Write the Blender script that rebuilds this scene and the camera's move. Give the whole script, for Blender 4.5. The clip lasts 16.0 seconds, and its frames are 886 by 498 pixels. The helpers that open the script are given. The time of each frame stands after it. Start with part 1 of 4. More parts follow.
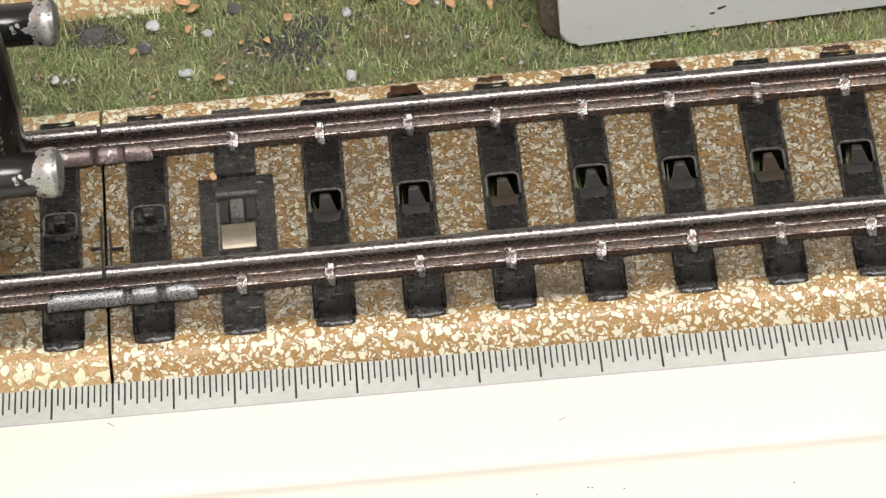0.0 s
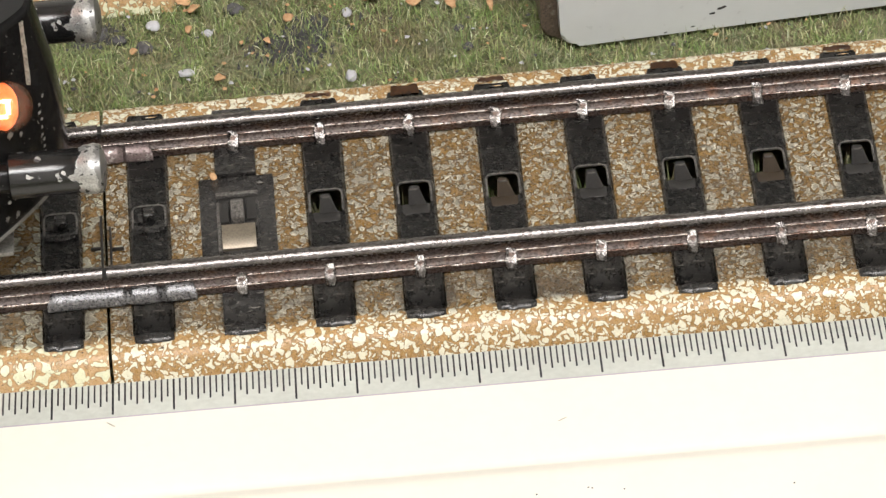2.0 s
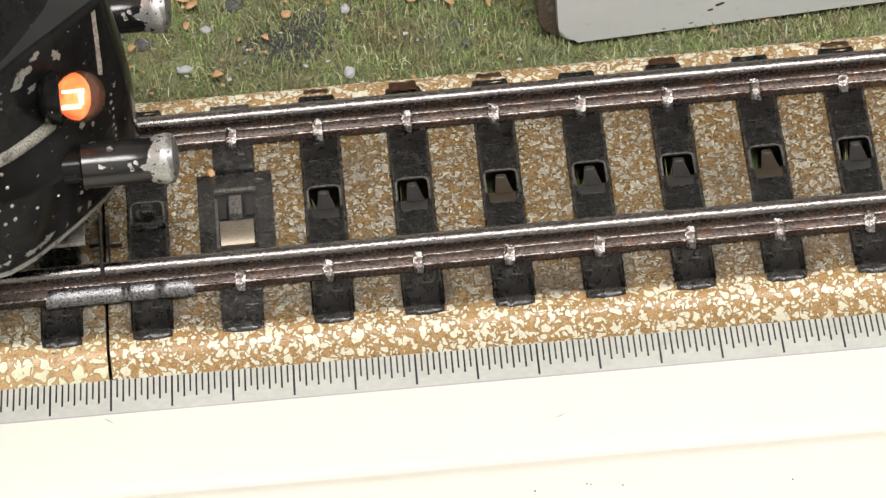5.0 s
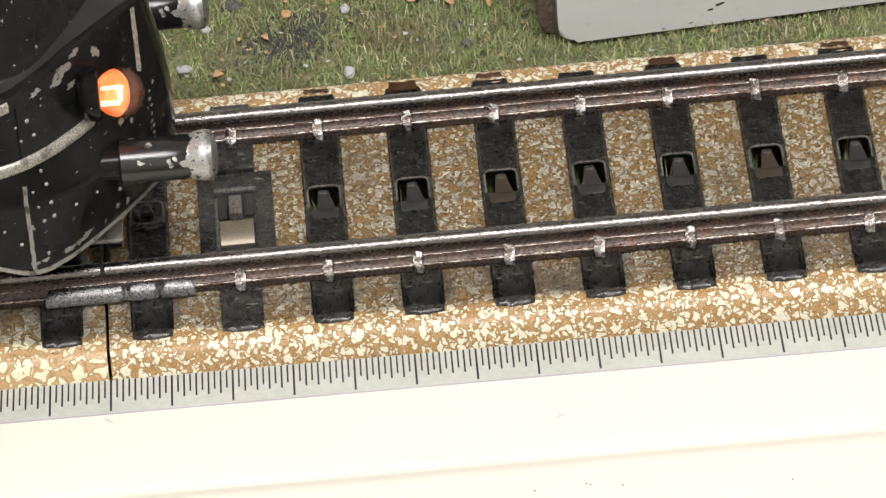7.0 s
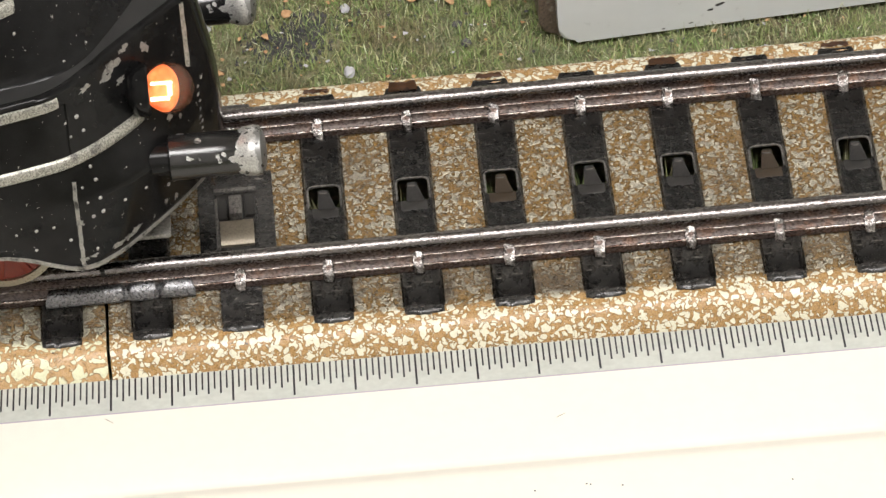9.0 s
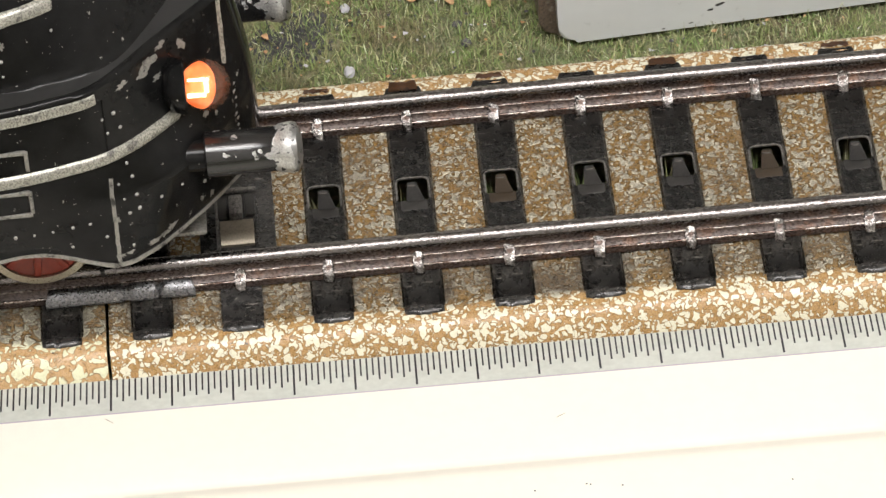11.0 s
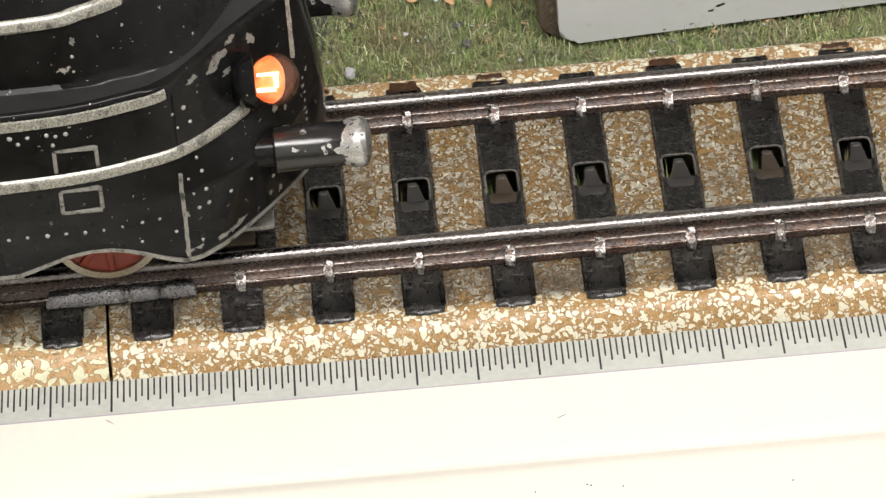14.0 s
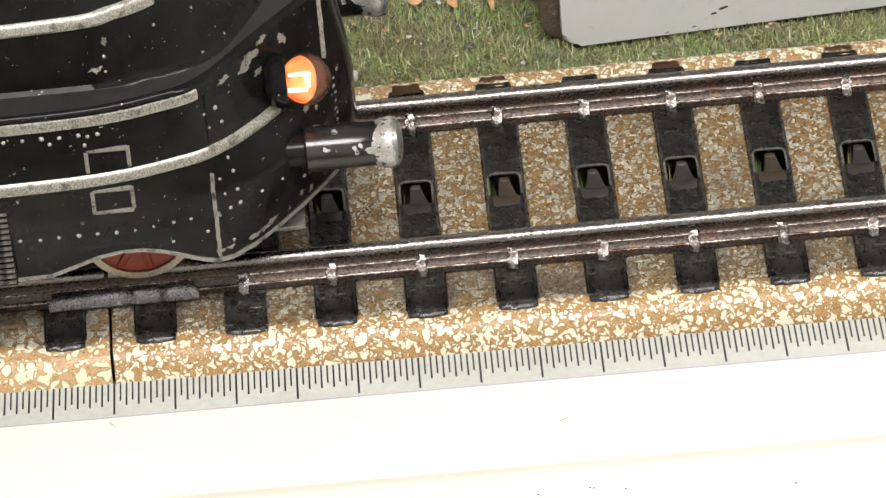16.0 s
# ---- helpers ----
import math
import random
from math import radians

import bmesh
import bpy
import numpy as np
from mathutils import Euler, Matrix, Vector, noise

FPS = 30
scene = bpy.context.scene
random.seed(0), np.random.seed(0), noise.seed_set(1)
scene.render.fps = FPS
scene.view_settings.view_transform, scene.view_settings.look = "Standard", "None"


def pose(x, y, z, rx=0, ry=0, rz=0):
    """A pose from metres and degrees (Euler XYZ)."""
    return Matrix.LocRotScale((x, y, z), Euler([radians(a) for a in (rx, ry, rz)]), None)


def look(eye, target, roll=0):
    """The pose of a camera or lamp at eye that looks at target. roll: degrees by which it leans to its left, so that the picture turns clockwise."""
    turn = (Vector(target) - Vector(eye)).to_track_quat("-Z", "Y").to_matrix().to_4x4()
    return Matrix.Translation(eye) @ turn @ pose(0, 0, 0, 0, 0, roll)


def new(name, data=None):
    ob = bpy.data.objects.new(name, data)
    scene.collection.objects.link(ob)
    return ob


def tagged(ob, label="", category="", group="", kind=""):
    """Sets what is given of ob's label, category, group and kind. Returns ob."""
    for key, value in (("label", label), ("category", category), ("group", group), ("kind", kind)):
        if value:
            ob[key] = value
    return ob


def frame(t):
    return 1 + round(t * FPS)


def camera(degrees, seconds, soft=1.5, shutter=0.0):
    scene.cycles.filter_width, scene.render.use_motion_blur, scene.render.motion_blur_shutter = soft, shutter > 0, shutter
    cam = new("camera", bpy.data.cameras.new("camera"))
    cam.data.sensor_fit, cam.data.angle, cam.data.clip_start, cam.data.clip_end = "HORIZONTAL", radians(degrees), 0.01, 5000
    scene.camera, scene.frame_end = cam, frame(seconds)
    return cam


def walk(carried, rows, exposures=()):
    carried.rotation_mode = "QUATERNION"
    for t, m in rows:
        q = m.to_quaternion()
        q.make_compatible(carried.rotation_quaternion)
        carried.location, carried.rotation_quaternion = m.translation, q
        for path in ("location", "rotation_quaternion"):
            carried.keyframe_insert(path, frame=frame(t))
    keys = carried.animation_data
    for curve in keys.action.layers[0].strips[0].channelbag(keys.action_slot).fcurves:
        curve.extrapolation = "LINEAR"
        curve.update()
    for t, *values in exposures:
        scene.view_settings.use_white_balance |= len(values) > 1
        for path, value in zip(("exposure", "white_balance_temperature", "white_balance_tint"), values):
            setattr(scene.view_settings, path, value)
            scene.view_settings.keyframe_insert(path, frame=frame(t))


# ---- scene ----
MM = 0.001

# camera: one long lens on a stand, nudged a little on the way
cam = camera(9.0, 16.0, soft=1.4)
EYE = (0.02261, -0.35448, 0.31300)
AIM = [
    (0.0, 0.027762, -0.008373, 0.007200), (3.0, 0.027749, -0.008363, 0.007211),
    (3.3, 0.027759, -0.008388, 0.007183), (3.5, 0.027769, -0.008417, 0.007151),
    (3.8, 0.027809, -0.008469, 0.007092), (4.0, 0.027828, -0.008501, 0.007056),
    (4.2, 0.027846, -0.008533, 0.007020), (5.2, 0.027870, -0.008566, 0.006984),
    (6.3, 0.027874, -0.008572, 0.006977), (13.4, 0.027874, -0.008572, 0.006977),
    (13.7, 0.027850, -0.008540, 0.007013), (14.0, 0.027835, -0.008517, 0.007038),
    (14.2, 0.027797, -0.008453, 0.007111), (14.5, 0.027762, -0.008373, 0.007200),
    (15.0, 0.027753, -0.008332, 0.007246), (15.5, 0.027758, -0.008401, 0.007169),
    (15.8, 0.027667, -0.008382, 0.007188), (16.0, 0.027624, -0.008357, 0.007215)]
walk(cam, [(t, look(EYE, (x, y, z), -4.71)) for t, x, y, z in AIM],
     [(0.0, 0.02), (15.3, 0.02), (16.0, 0.16)])

# ------------------------------------------------------------------ light
world = bpy.data.worlds.new("world")
scene.world = world
world.use_nodes = True
world.node_tree.nodes["Background"].inputs[0].default_value = (1.0, 0.985, 0.96, 1)
world.node_tree.nodes["Background"].inputs[1].default_value = 0.12


def area_lamp(name, eye, target, sx, sy, watts, colour):
    data = bpy.data.lights.new(name, "AREA")
    data.shape, data.size, data.size_y, data.energy, data.color = "RECTANGLE", sx, sy, watts, colour
    ob = new(name, data)
    ob.matrix_world = look(eye, target)
    return ob


area_lamp("ceiling_lamp_light", (0.15, -0.62, 1.38), (0.03, 0.0, 0.0), 1.1, 0.50, 33.5, (1.0, 0.995, 0.985))


# ------------------------------------------------------------------ materials
def nodes_of(name, rough=0.5, metal=0.0, spec=0.5):
    m = bpy.data.materials.new(name)
    m.use_nodes = True
    nt = m.node_tree
    b = nt.nodes["Principled BSDF"]
    b.inputs["Roughness"].default_value = rough
    b.inputs["Metallic"].default_value = metal
    b.inputs["Specular IOR Level"].default_value = spec
    return m, nt, b


def coords(nt, stretch=(1, 1, 1)):
    """Object coordinates in millimetres."""
    tc = nt.nodes.new("ShaderNodeTexCoord")
    mp = nt.nodes.new("ShaderNodeMapping")
    mp.inputs["Scale"].default_value = tuple(1000 * s for s in stretch)
    nt.links.new(tc.outputs["Object"], mp.inputs["Vector"])
    return mp.outputs["Vector"]


def noise_tex(nt, vec, scale, detail=3.0, rough=0.55, distort=0.0):
    n = nt.nodes.new("ShaderNodeTexNoise")
    n.inputs["Scale"].default_value = scale
    n.inputs["Detail"].default_value = detail
    n.inputs["Roughness"].default_value = rough
    n.inputs["Distortion"].default_value = distort
    nt.links.new(vec, n.inputs["Vector"])
    return n.outputs["Fac"]


def ramp(nt, fac, stops):
    r = nt.nodes.new("ShaderNodeValToRGB")
    while len(r.color_ramp.elements) < len(stops):
        r.color_ramp.elements.new(0.5)
    for e, (p, c) in zip(r.color_ramp.elements, stops):
        e.position = p
        e.color = (*c, 1) if len(c) == 3 else c
    nt.links.new(fac, r.inputs["Fac"])
    return r.outputs["Color"]


def step(nt, fac, a, b):
    return ramp(nt, fac, [(a, (0, 0, 0)), (b, (1, 1, 1))])


def mix(nt, fac, a, b, mode="MIX"):
    m = nt.nodes.new("ShaderNodeMix")
    m.data_type, m.blend_type = "RGBA", mode
    for sock, v in ((m.inputs[0], fac), (m.inputs[6], a), (m.inputs[7], b)):
        if isinstance(v, (int, float)):
            sock.default_value = v
        elif isinstance(v, tuple):
            sock.default_value = (*v, 1)
        else:
            nt.links.new(v, sock)
    return m.outputs[2]


def math_node(nt, op, a, b):
    m = nt.nodes.new("ShaderNodeMath")
    m.operation = op
    for sock, v in zip(m.inputs, (a, b)):
        if isinstance(v, (int, float)):
            sock.default_value = v
        else:
            nt.links.new(v, sock)
    return m.outputs[0]


def bump(nt, b, height, dist_mm, strength=1.0):
    n = nt.nodes.new("ShaderNodeBump")
    n.inputs["Strength"].default_value = strength
    n.inputs["Distance"].default_value = dist_mm * MM
    nt.links.new(height, n.inputs["Height"])
    nt.links.new(n.outputs["Normal"], b.inputs["Normal"])


def random_of(nt):
    return nt.nodes.new("ShaderNodeObjectInfo").outputs["Random"]


def island(nt):
    return nt.nodes.new("ShaderNodeNewGeometry").outputs["Random Per Island"]


def bed_tin(name, base_a, base_b, blob, size, cover, stones):
    """Lithographed tinplate bed: ochre ground with cream blots, smooth on the slopes, embossed and grimy between the sleepers."""
    m, nt, b = nodes_of(name, 0.34, 0.0, 0.5)
    v = coords(nt)
    sep = nt.nodes.new("ShaderNodeSeparateXYZ")
    nt.links.new(v, sep.inputs[0])
    wear = noise_tex(nt, v, 2.4, 3, 0.6)
    fine = noise_tex(nt, v, 9.0, 3, 0.6)
    wob = nt.nodes.new("ShaderNodeTexNoise")
    wob.inputs["Scale"].default_value = 1.1 / size
    wob.inputs["Detail"].default_value = 0.0
    nt.links.new(v, wob.inputs["Vector"])
    off = nt.nodes.new("ShaderNodeVectorMath")
    off.operation = "MULTIPLY_ADD"
    off.inputs[1].default_value = (size * 1.2,) * 3
    nt.links.new(wob.outputs["Color"], off.inputs[0])
    nt.links.new(v, off.inputs[2])

    def blots(scale, low, grow, channel):
        vo = nt.nodes.new("ShaderNodeTexVoronoi")
        vo.inputs["Scale"].default_value = scale / size
        nt.links.new(off.outputs[0], vo.inputs["Vector"])
        cell = nt.nodes.new("ShaderNodeSeparateColor")
        nt.links.new(vo.outputs["Color"], cell.inputs[0])
        grown = math_node(nt, "MULTIPLY_ADD", cell.outputs[channel], grow)
        grown.node.inputs[2].default_value = low
        return math_node(nt, "DIVIDE", math_node(nt, "SUBTRACT", vo.outputs["Distance"], grown), scale)
    # distance to the nearest blot's outline, 0.3 on the outline itself
    d = math_node(nt, "MINIMUM", blots(1.0, 0.06, cover, 0), blots(1.75, 0.0, 0.58, 1))
    d = math_node(nt, "ADD", d, 0.3)
    blot = ramp(nt, d, [(0.29, (1, 1, 1)), (0.33, (0, 0, 0))])
    rim = ramp(nt, d, [(0.27, (0, 0, 0)), (0.32, (1, 1, 1)), (0.39, (0, 0, 0))])
    inner = ramp(nt, d, [(0.10, (1, 1, 1)), (0.20, (0, 0, 0))])
    # clean slope
    ground = mix(nt, step(nt, fine, 0.42, 0.62), base_a, base_b)
    ground = mix(nt, step(nt, noise_tex(nt, v, 13.0, 2), 0.58, 0.66), ground, tuple(c * 0.42 for c in base_a))
    cream = mix(nt, step(nt, fine, 0.40, 0.75), blob, tuple(c * 0.80 for c in blob))
    clean = mix(nt, blot, ground, cream)
    clean = mix(nt, math_node(nt, "MULTIPLY", rim, 0.7), clean, tuple(c * 0.50 for c in base_a))
    pits = step(nt, noise_tex(nt, v, 1.5, 4, 0.7), 0.66, 0.69)
    clean = mix(nt, pits, clean, (0.06, 0.045, 0.035))
    # grimy embossed ballast
    ground = mix(nt, step(nt, fine, 0.38, 0.62), (0.34, 0.205, 0.068), (0.19, 0.115, 0.042))
    stone = mix(nt, step(nt, wear, 0.38, 0.62), stones, tuple(c * 0.50 for c in stones))
    stone = mix(nt, math_node(nt, "MULTIPLY", inner, 0.55), stone, (0.22, 0.195, 0.15))
    rough_col = mix(nt, blot, ground, stone)
    # dark outlines put the shade and dirt round each stone into the colour
    rough_col = mix(nt, math_node(nt, "MULTIPLY", rim, 0.85), rough_col, (0.05, 0.035, 0.02))
    # thin dark veins paint the shade of finer relief
    crevice_shade = ramp(nt, noise_tex(nt, v, 2.6, 3, 0.6, 0.8), [(0.46, (0, 0, 0)), (0.50, (1, 1, 1)), (0.54, (0, 0, 0))])
    rough_col = mix(nt, math_node(nt, "MULTIPLY", crevice_shade, 0.6), rough_col, (0.06, 0.042, 0.024))
    scuff = step(nt, noise_tex(nt, v, 3.4, 4, 0.7), 0.58, 0.65)
    rough_col = mix(nt, math_node(nt, "MULTIPLY", scuff, 0.8), rough_col, (0.07, 0.06, 0.05))
    big = step(nt, noise_tex(nt, v, 0.16, 3), 0.48, 0.68)
    rough_col = mix(nt, math_node(nt, "MULTIPLY", big, 0.35), rough_col, (0.12, 0.10, 0.075))
    # grey dust lodged along the outer foot of the near rail
    strip = ramp(nt, math_node(nt, "MULTIPLY", sep.outputs[1], -0.05), [(0.48, (0, 0, 0)), (0.53, (1, 1, 1)), (0.61, (0.85, 0.85, 0.85)), (0.70, (0, 0, 0))])
    gritty = step(nt, noise_tex(nt, v, 5.0, 4, 0.7), 0.40, 0.60)
    rough_col = mix(nt, math_node(nt, "MULTIPLY", strip, math_node(nt, "MULTIPLY", gritty, 0.7)), rough_col, (0.13, 0.108, 0.08))
    # and round the sleepers' outer ends
    along = math_node(nt, "MULTIPLY", math_node(nt, "ABSOLUTE", math_node(nt, "SUBTRACT", math_node(nt, "FRACT", math_node(nt, "DIVIDE", sep.outputs[0], 7.4), 0), 0.5), 0), 1.85)
    along = math_node(nt, "ADD", along, math_node(nt, "MULTIPLY", noise_tex(nt, v, 1.4, 4, 0.7), 0.35))
    ring = ramp(nt, along, [(0.60, (0.9, 0.9, 0.9)), (0.86, (0, 0, 0))])
    outer = ramp(nt, math_node(nt, "MULTIPLY", sep.outputs[1], -0.05), [(0.48, (0, 0, 0)), (0.52, (1, 1, 1)), (0.70, (0.7, 0.7, 0.7)), (0.74, (0, 0, 0))])
    rough_col = mix(nt, math_node(nt, "MULTIPLY", ring, math_node(nt, "MULTIPLY", outer, 0.75)), rough_col, (0.085, 0.07, 0.052))
    # oily stains beside the near rail
    for sx, sy, rad in ((36.6, -13.4, 3.6), (3.4, -13.2, 2.6), (27.5, -12.8, 1.8)):
        far = nt.nodes.new("ShaderNodeVectorMath")
        far.operation = "DISTANCE"
        nt.links.new(v, far.inputs[0])
        far.inputs[1].default_value = (sx, sy, 6.0)
        q = math_node(nt, "ADD", math_node(nt, "DIVIDE", far.outputs["Value"], rad * 2.0), math_node(nt, "MULTIPLY", wear, 0.45))
        rough_col = mix(nt, ramp(nt, q, [(0.38, (0.7, 0.7, 0.7)), (0.66, (0, 0, 0))]), rough_col, (0.085, 0.068, 0.05))
    # the embossing fades out unevenly along the shoulder
    edge = math_node(nt, "MULTIPLY_ADD", noise_tex(nt, v, 0.55, 3), 0.11)
    edge.node.inputs[2].default_value = -0.055
    out = math_node(nt, "ADD", math_node(nt, "MULTIPLY", math_node(nt, "MAXIMUM", math_node(nt, "MULTIPLY", sep.outputs[1], -1.0), math_node(nt, "ADD", sep.outputs[1], 2.0)), 0.05), edge)
    grime = ramp(nt, out, [(0.70, (1, 1, 1)), (0.745, (0, 0, 0))])
    nt.links.new(mix(nt, grime, clean, rough_col), b.inputs["Base Color"])
    nt.links.new(ramp(nt, wear, [(0.3, (0.18,) * 3), (0.7, (0.40,) * 3)]), b.inputs["Roughness"])
    dome_h = ramp(nt, d, [(0.20, (1, 1, 1)), (0.30, (0.8, 0.8, 0.8)), (0.38, (0, 0, 0))])
    h = math_node(nt, "MULTIPLY", math_node(nt, "ADD", dome_h, math_node(nt, "MULTIPLY", fine, 0.7)), math_node(nt, "ADD", math_node(nt, "MULTIPLY", grime, 0.85), 0.15))
    bump(nt, b, h, 0.30, 1.0)
    return m


def black_tin(name, pressed=False):
    """Black lacquered tin with dust and scratches; a pressed piece holds pale dust along its two long edges."""
    m, nt, b = nodes_of(name, 0.33, 0.0, 0.5)
    v = coords(nt)
    n1 = noise_tex(nt, v, 1.2, 4, 0.65)
    n2 = noise_tex(nt, v, 5.5, 2, 0.5)
    n4 = noise_tex(nt, v, 9.0, 2, 0.5)
    n3 = noise_tex(nt, coords(nt, (0.45, 2.6, 1)), 1.6, 4, 0.7)
    col = ramp(nt, n1, [(0.35, (0.009, 0.009, 0.009)), (0.75, (0.026, 0.024, 0.022))])
    dust = math_node(nt, "MAXIMUM", step(nt, n2, 0.69, 0.73), step(nt, n4, 0.67, 0.72))
    col = mix(nt, math_node(nt, "MULTIPLY", dust, 0.45), col, (0.30, 0.28, 0.25))
    scuff = step(nt, n3, 0.615, 0.65)
    col = mix(nt, math_node(nt, "MULTIPLY", scuff, 0.75), col, (0.20, 0.185, 0.165))
    if pressed:
        sep = nt.nodes.new("ShaderNodeSeparateXYZ")
        nt.links.new(v, sep.inputs[0])
        side = math_node(nt, "MULTIPLY", math_node(nt, "ABSOLUTE", sep.outputs[0], 0), 0.5)
        side = math_node(nt, "ADD", side, math_node(nt, "MULTIPLY", noise_tex(nt, v, 3.2, 4, 0.7), 0.22))
        col = mix(nt, ramp(nt, side, [(0.82, (0, 0, 0)), (0.93, (0.6, 0.6, 0.6)), (1.0, (0.8, 0.8, 0.8))]), col, (0.17, 0.15, 0.125))
        # a thicker film of dust outside the near rail
        near = ramp(nt, math_node(nt, "MULTIPLY", sep.outputs[1], -0.05), [(0.50, (0, 0, 0)), (0.54, (1, 1, 1)), (0.60, (0, 0, 0))])
        film = step(nt, noise_tex(nt, v, 4.5, 4, 0.7), 0.42, 0.62)
        col = mix(nt, math_node(nt, "MULTIPLY", near, math_node(nt, "MULTIPLY", film, 0.5)), col, (0.15, 0.135, 0.115))
    nt.links.new(col, b.inputs["Base Color"])
    nt.links.new(ramp(nt, n1, [(0.3, (0.15,) * 3), (0.7, (0.40,) * 3)]), b.inputs["Roughness"])
    bump(nt, b, math_node(nt, "ADD", math_node(nt, "ADD", n1, math_node(nt, "MULTIPLY", n3, 0.8)), math_node(nt, "MULTIPLY", n4, 0.2)), 0.05, 0.7)
    return m


def worn_metal(name, bright, dark, rust, rough, rust_from=0.6, stretch=(1, 1, 1), metal=1.0, grit_mm=0.015, patches=False):
    m, nt, b = nodes_of(name, rough, metal)
    v = coords(nt, stretch)
    n1 = noise_tex(nt, v, 0.9, 4, 0.65)
    n2 = noise_tex(nt, v, 6.0, 3)
    col = ramp(nt, n2, [(0.35, dark), (0.65, bright)])
    r = step(nt, n1, rust_from, rust_from + 0.12)
    col = mix(nt, r, col, rust)
    if patches:
        # orange rust creeping along the far stretch of the rail
        sep = nt.nodes.new("ShaderNodeSeparateXYZ")
        nt.links.new(v, sep.inputs[0])
        where = ramp(nt, math_node(nt, "MULTIPLY", sep.outputs[0], 0.01), [(0.05, (0.25, 0.25, 0.25)), (0.22, (0.55, 0.55, 0.55)), (0.36, (1, 1, 1))])
        spots = step(nt, noise_tex(nt, coords(nt), 0.55, 5, 0.72), 0.50, 0.70)
        col = mix(nt, math_node(nt, "MULTIPLY", where, math_node(nt, "MULTIPLY", spots, 0.5)), col, (0.22, 0.10, 0.045))
    nt.links.new(col, b.inputs["Base Color"])
    nt.links.new(ramp(nt, n2, [(0.3, (rough * 0.7,) * 3), (0.7, (min(1, rough * 1.5),) * 3)]), b.inputs["Roughness"])
    grit = noise_tex(nt, coords(nt), 9.0, 3, 0.65)
    bump(nt, b, math_node(nt, "ADD", n2, math_node(nt, "MULTIPLY", grit, 1.4)), grit_mm, 0.8)
    return m


def plain_paint(name, col, rough, vary=0.12, grain=3.0, spec=0.5, bump_mm=0.01):
    m, nt, b = nodes_of(name, rough, 0.0, spec)
    v = coords(nt)
    n1 = noise_tex(nt, v, grain, 4)
    n2 = noise_tex(nt, v, 0.12, 3)
    lo = tuple(c * (1 - vary) for c in col)
    hi = tuple(min(1, c * (1 + vary)) for c in col)
    c = mix(nt, 0.5, ramp(nt, n1, [(0.3, lo), (0.7, hi)]), ramp(nt, n2, [(0.3, lo), (0.7, hi)]))
    nt.links.new(c, b.inputs["Base Color"])
    nt.links.new(ramp(nt, n1, [(0.3, (rough * 0.8,) * 3), (0.7, (min(1, rough * 1.25),) * 3)]), b.inputs["Roughness"])
    bump(nt, b, n1, bump_mm, 0.4)
    return m


def loco_paint(name, spec, rough_a, rough_b, chip_at=0.665):
    m, nt, b = nodes_of(name, 0.28, 0.0, spec)
    v = coords(nt)
    n1 = noise_tex(nt, v, 0.5, 4, 0.6)
    chips = noise_tex(nt, v, 0.75, 5, 0.72)
    specks = noise_tex(nt, v, 4.0, 2, 0.5)
    film = noise_tex(nt, v, 7.0, 3, 0.65)
    paint = ramp(nt, n1, [(0.3, (0.004, 0.004, 0.004)), (0.75, (0.010, 0.010, 0.010))])
    chip = math_node(nt, "MAXIMUM", step(nt, chips, chip_at, chip_at + 0.01), step(nt, specks, 0.755, 0.775))
    paint = mix(nt, math_node(nt, "MULTIPLY", step(nt, film, 0.55, 0.75), 0.12), paint, (0.026, 0.026, 0.025))
    metal = ramp(nt, specks, [(0.3, (0.22, 0.21, 0.185)), (0.7, (0.42, 0.40, 0.36))])
    nt.links.new(mix(nt, chip, paint, metal), b.inputs["Base Color"])
    nt.links.new(ramp(nt, n1, [(0.3, (rough_a,) * 3), (0.8, (rough_b,) * 3)]), b.inputs["Roughness"])
    h = math_node(nt, "SUBTRACT", math_node(nt, "MULTIPLY", n1, 0.6), chip)
    bump(nt, b, h, 0.05, 0.5)
    return m


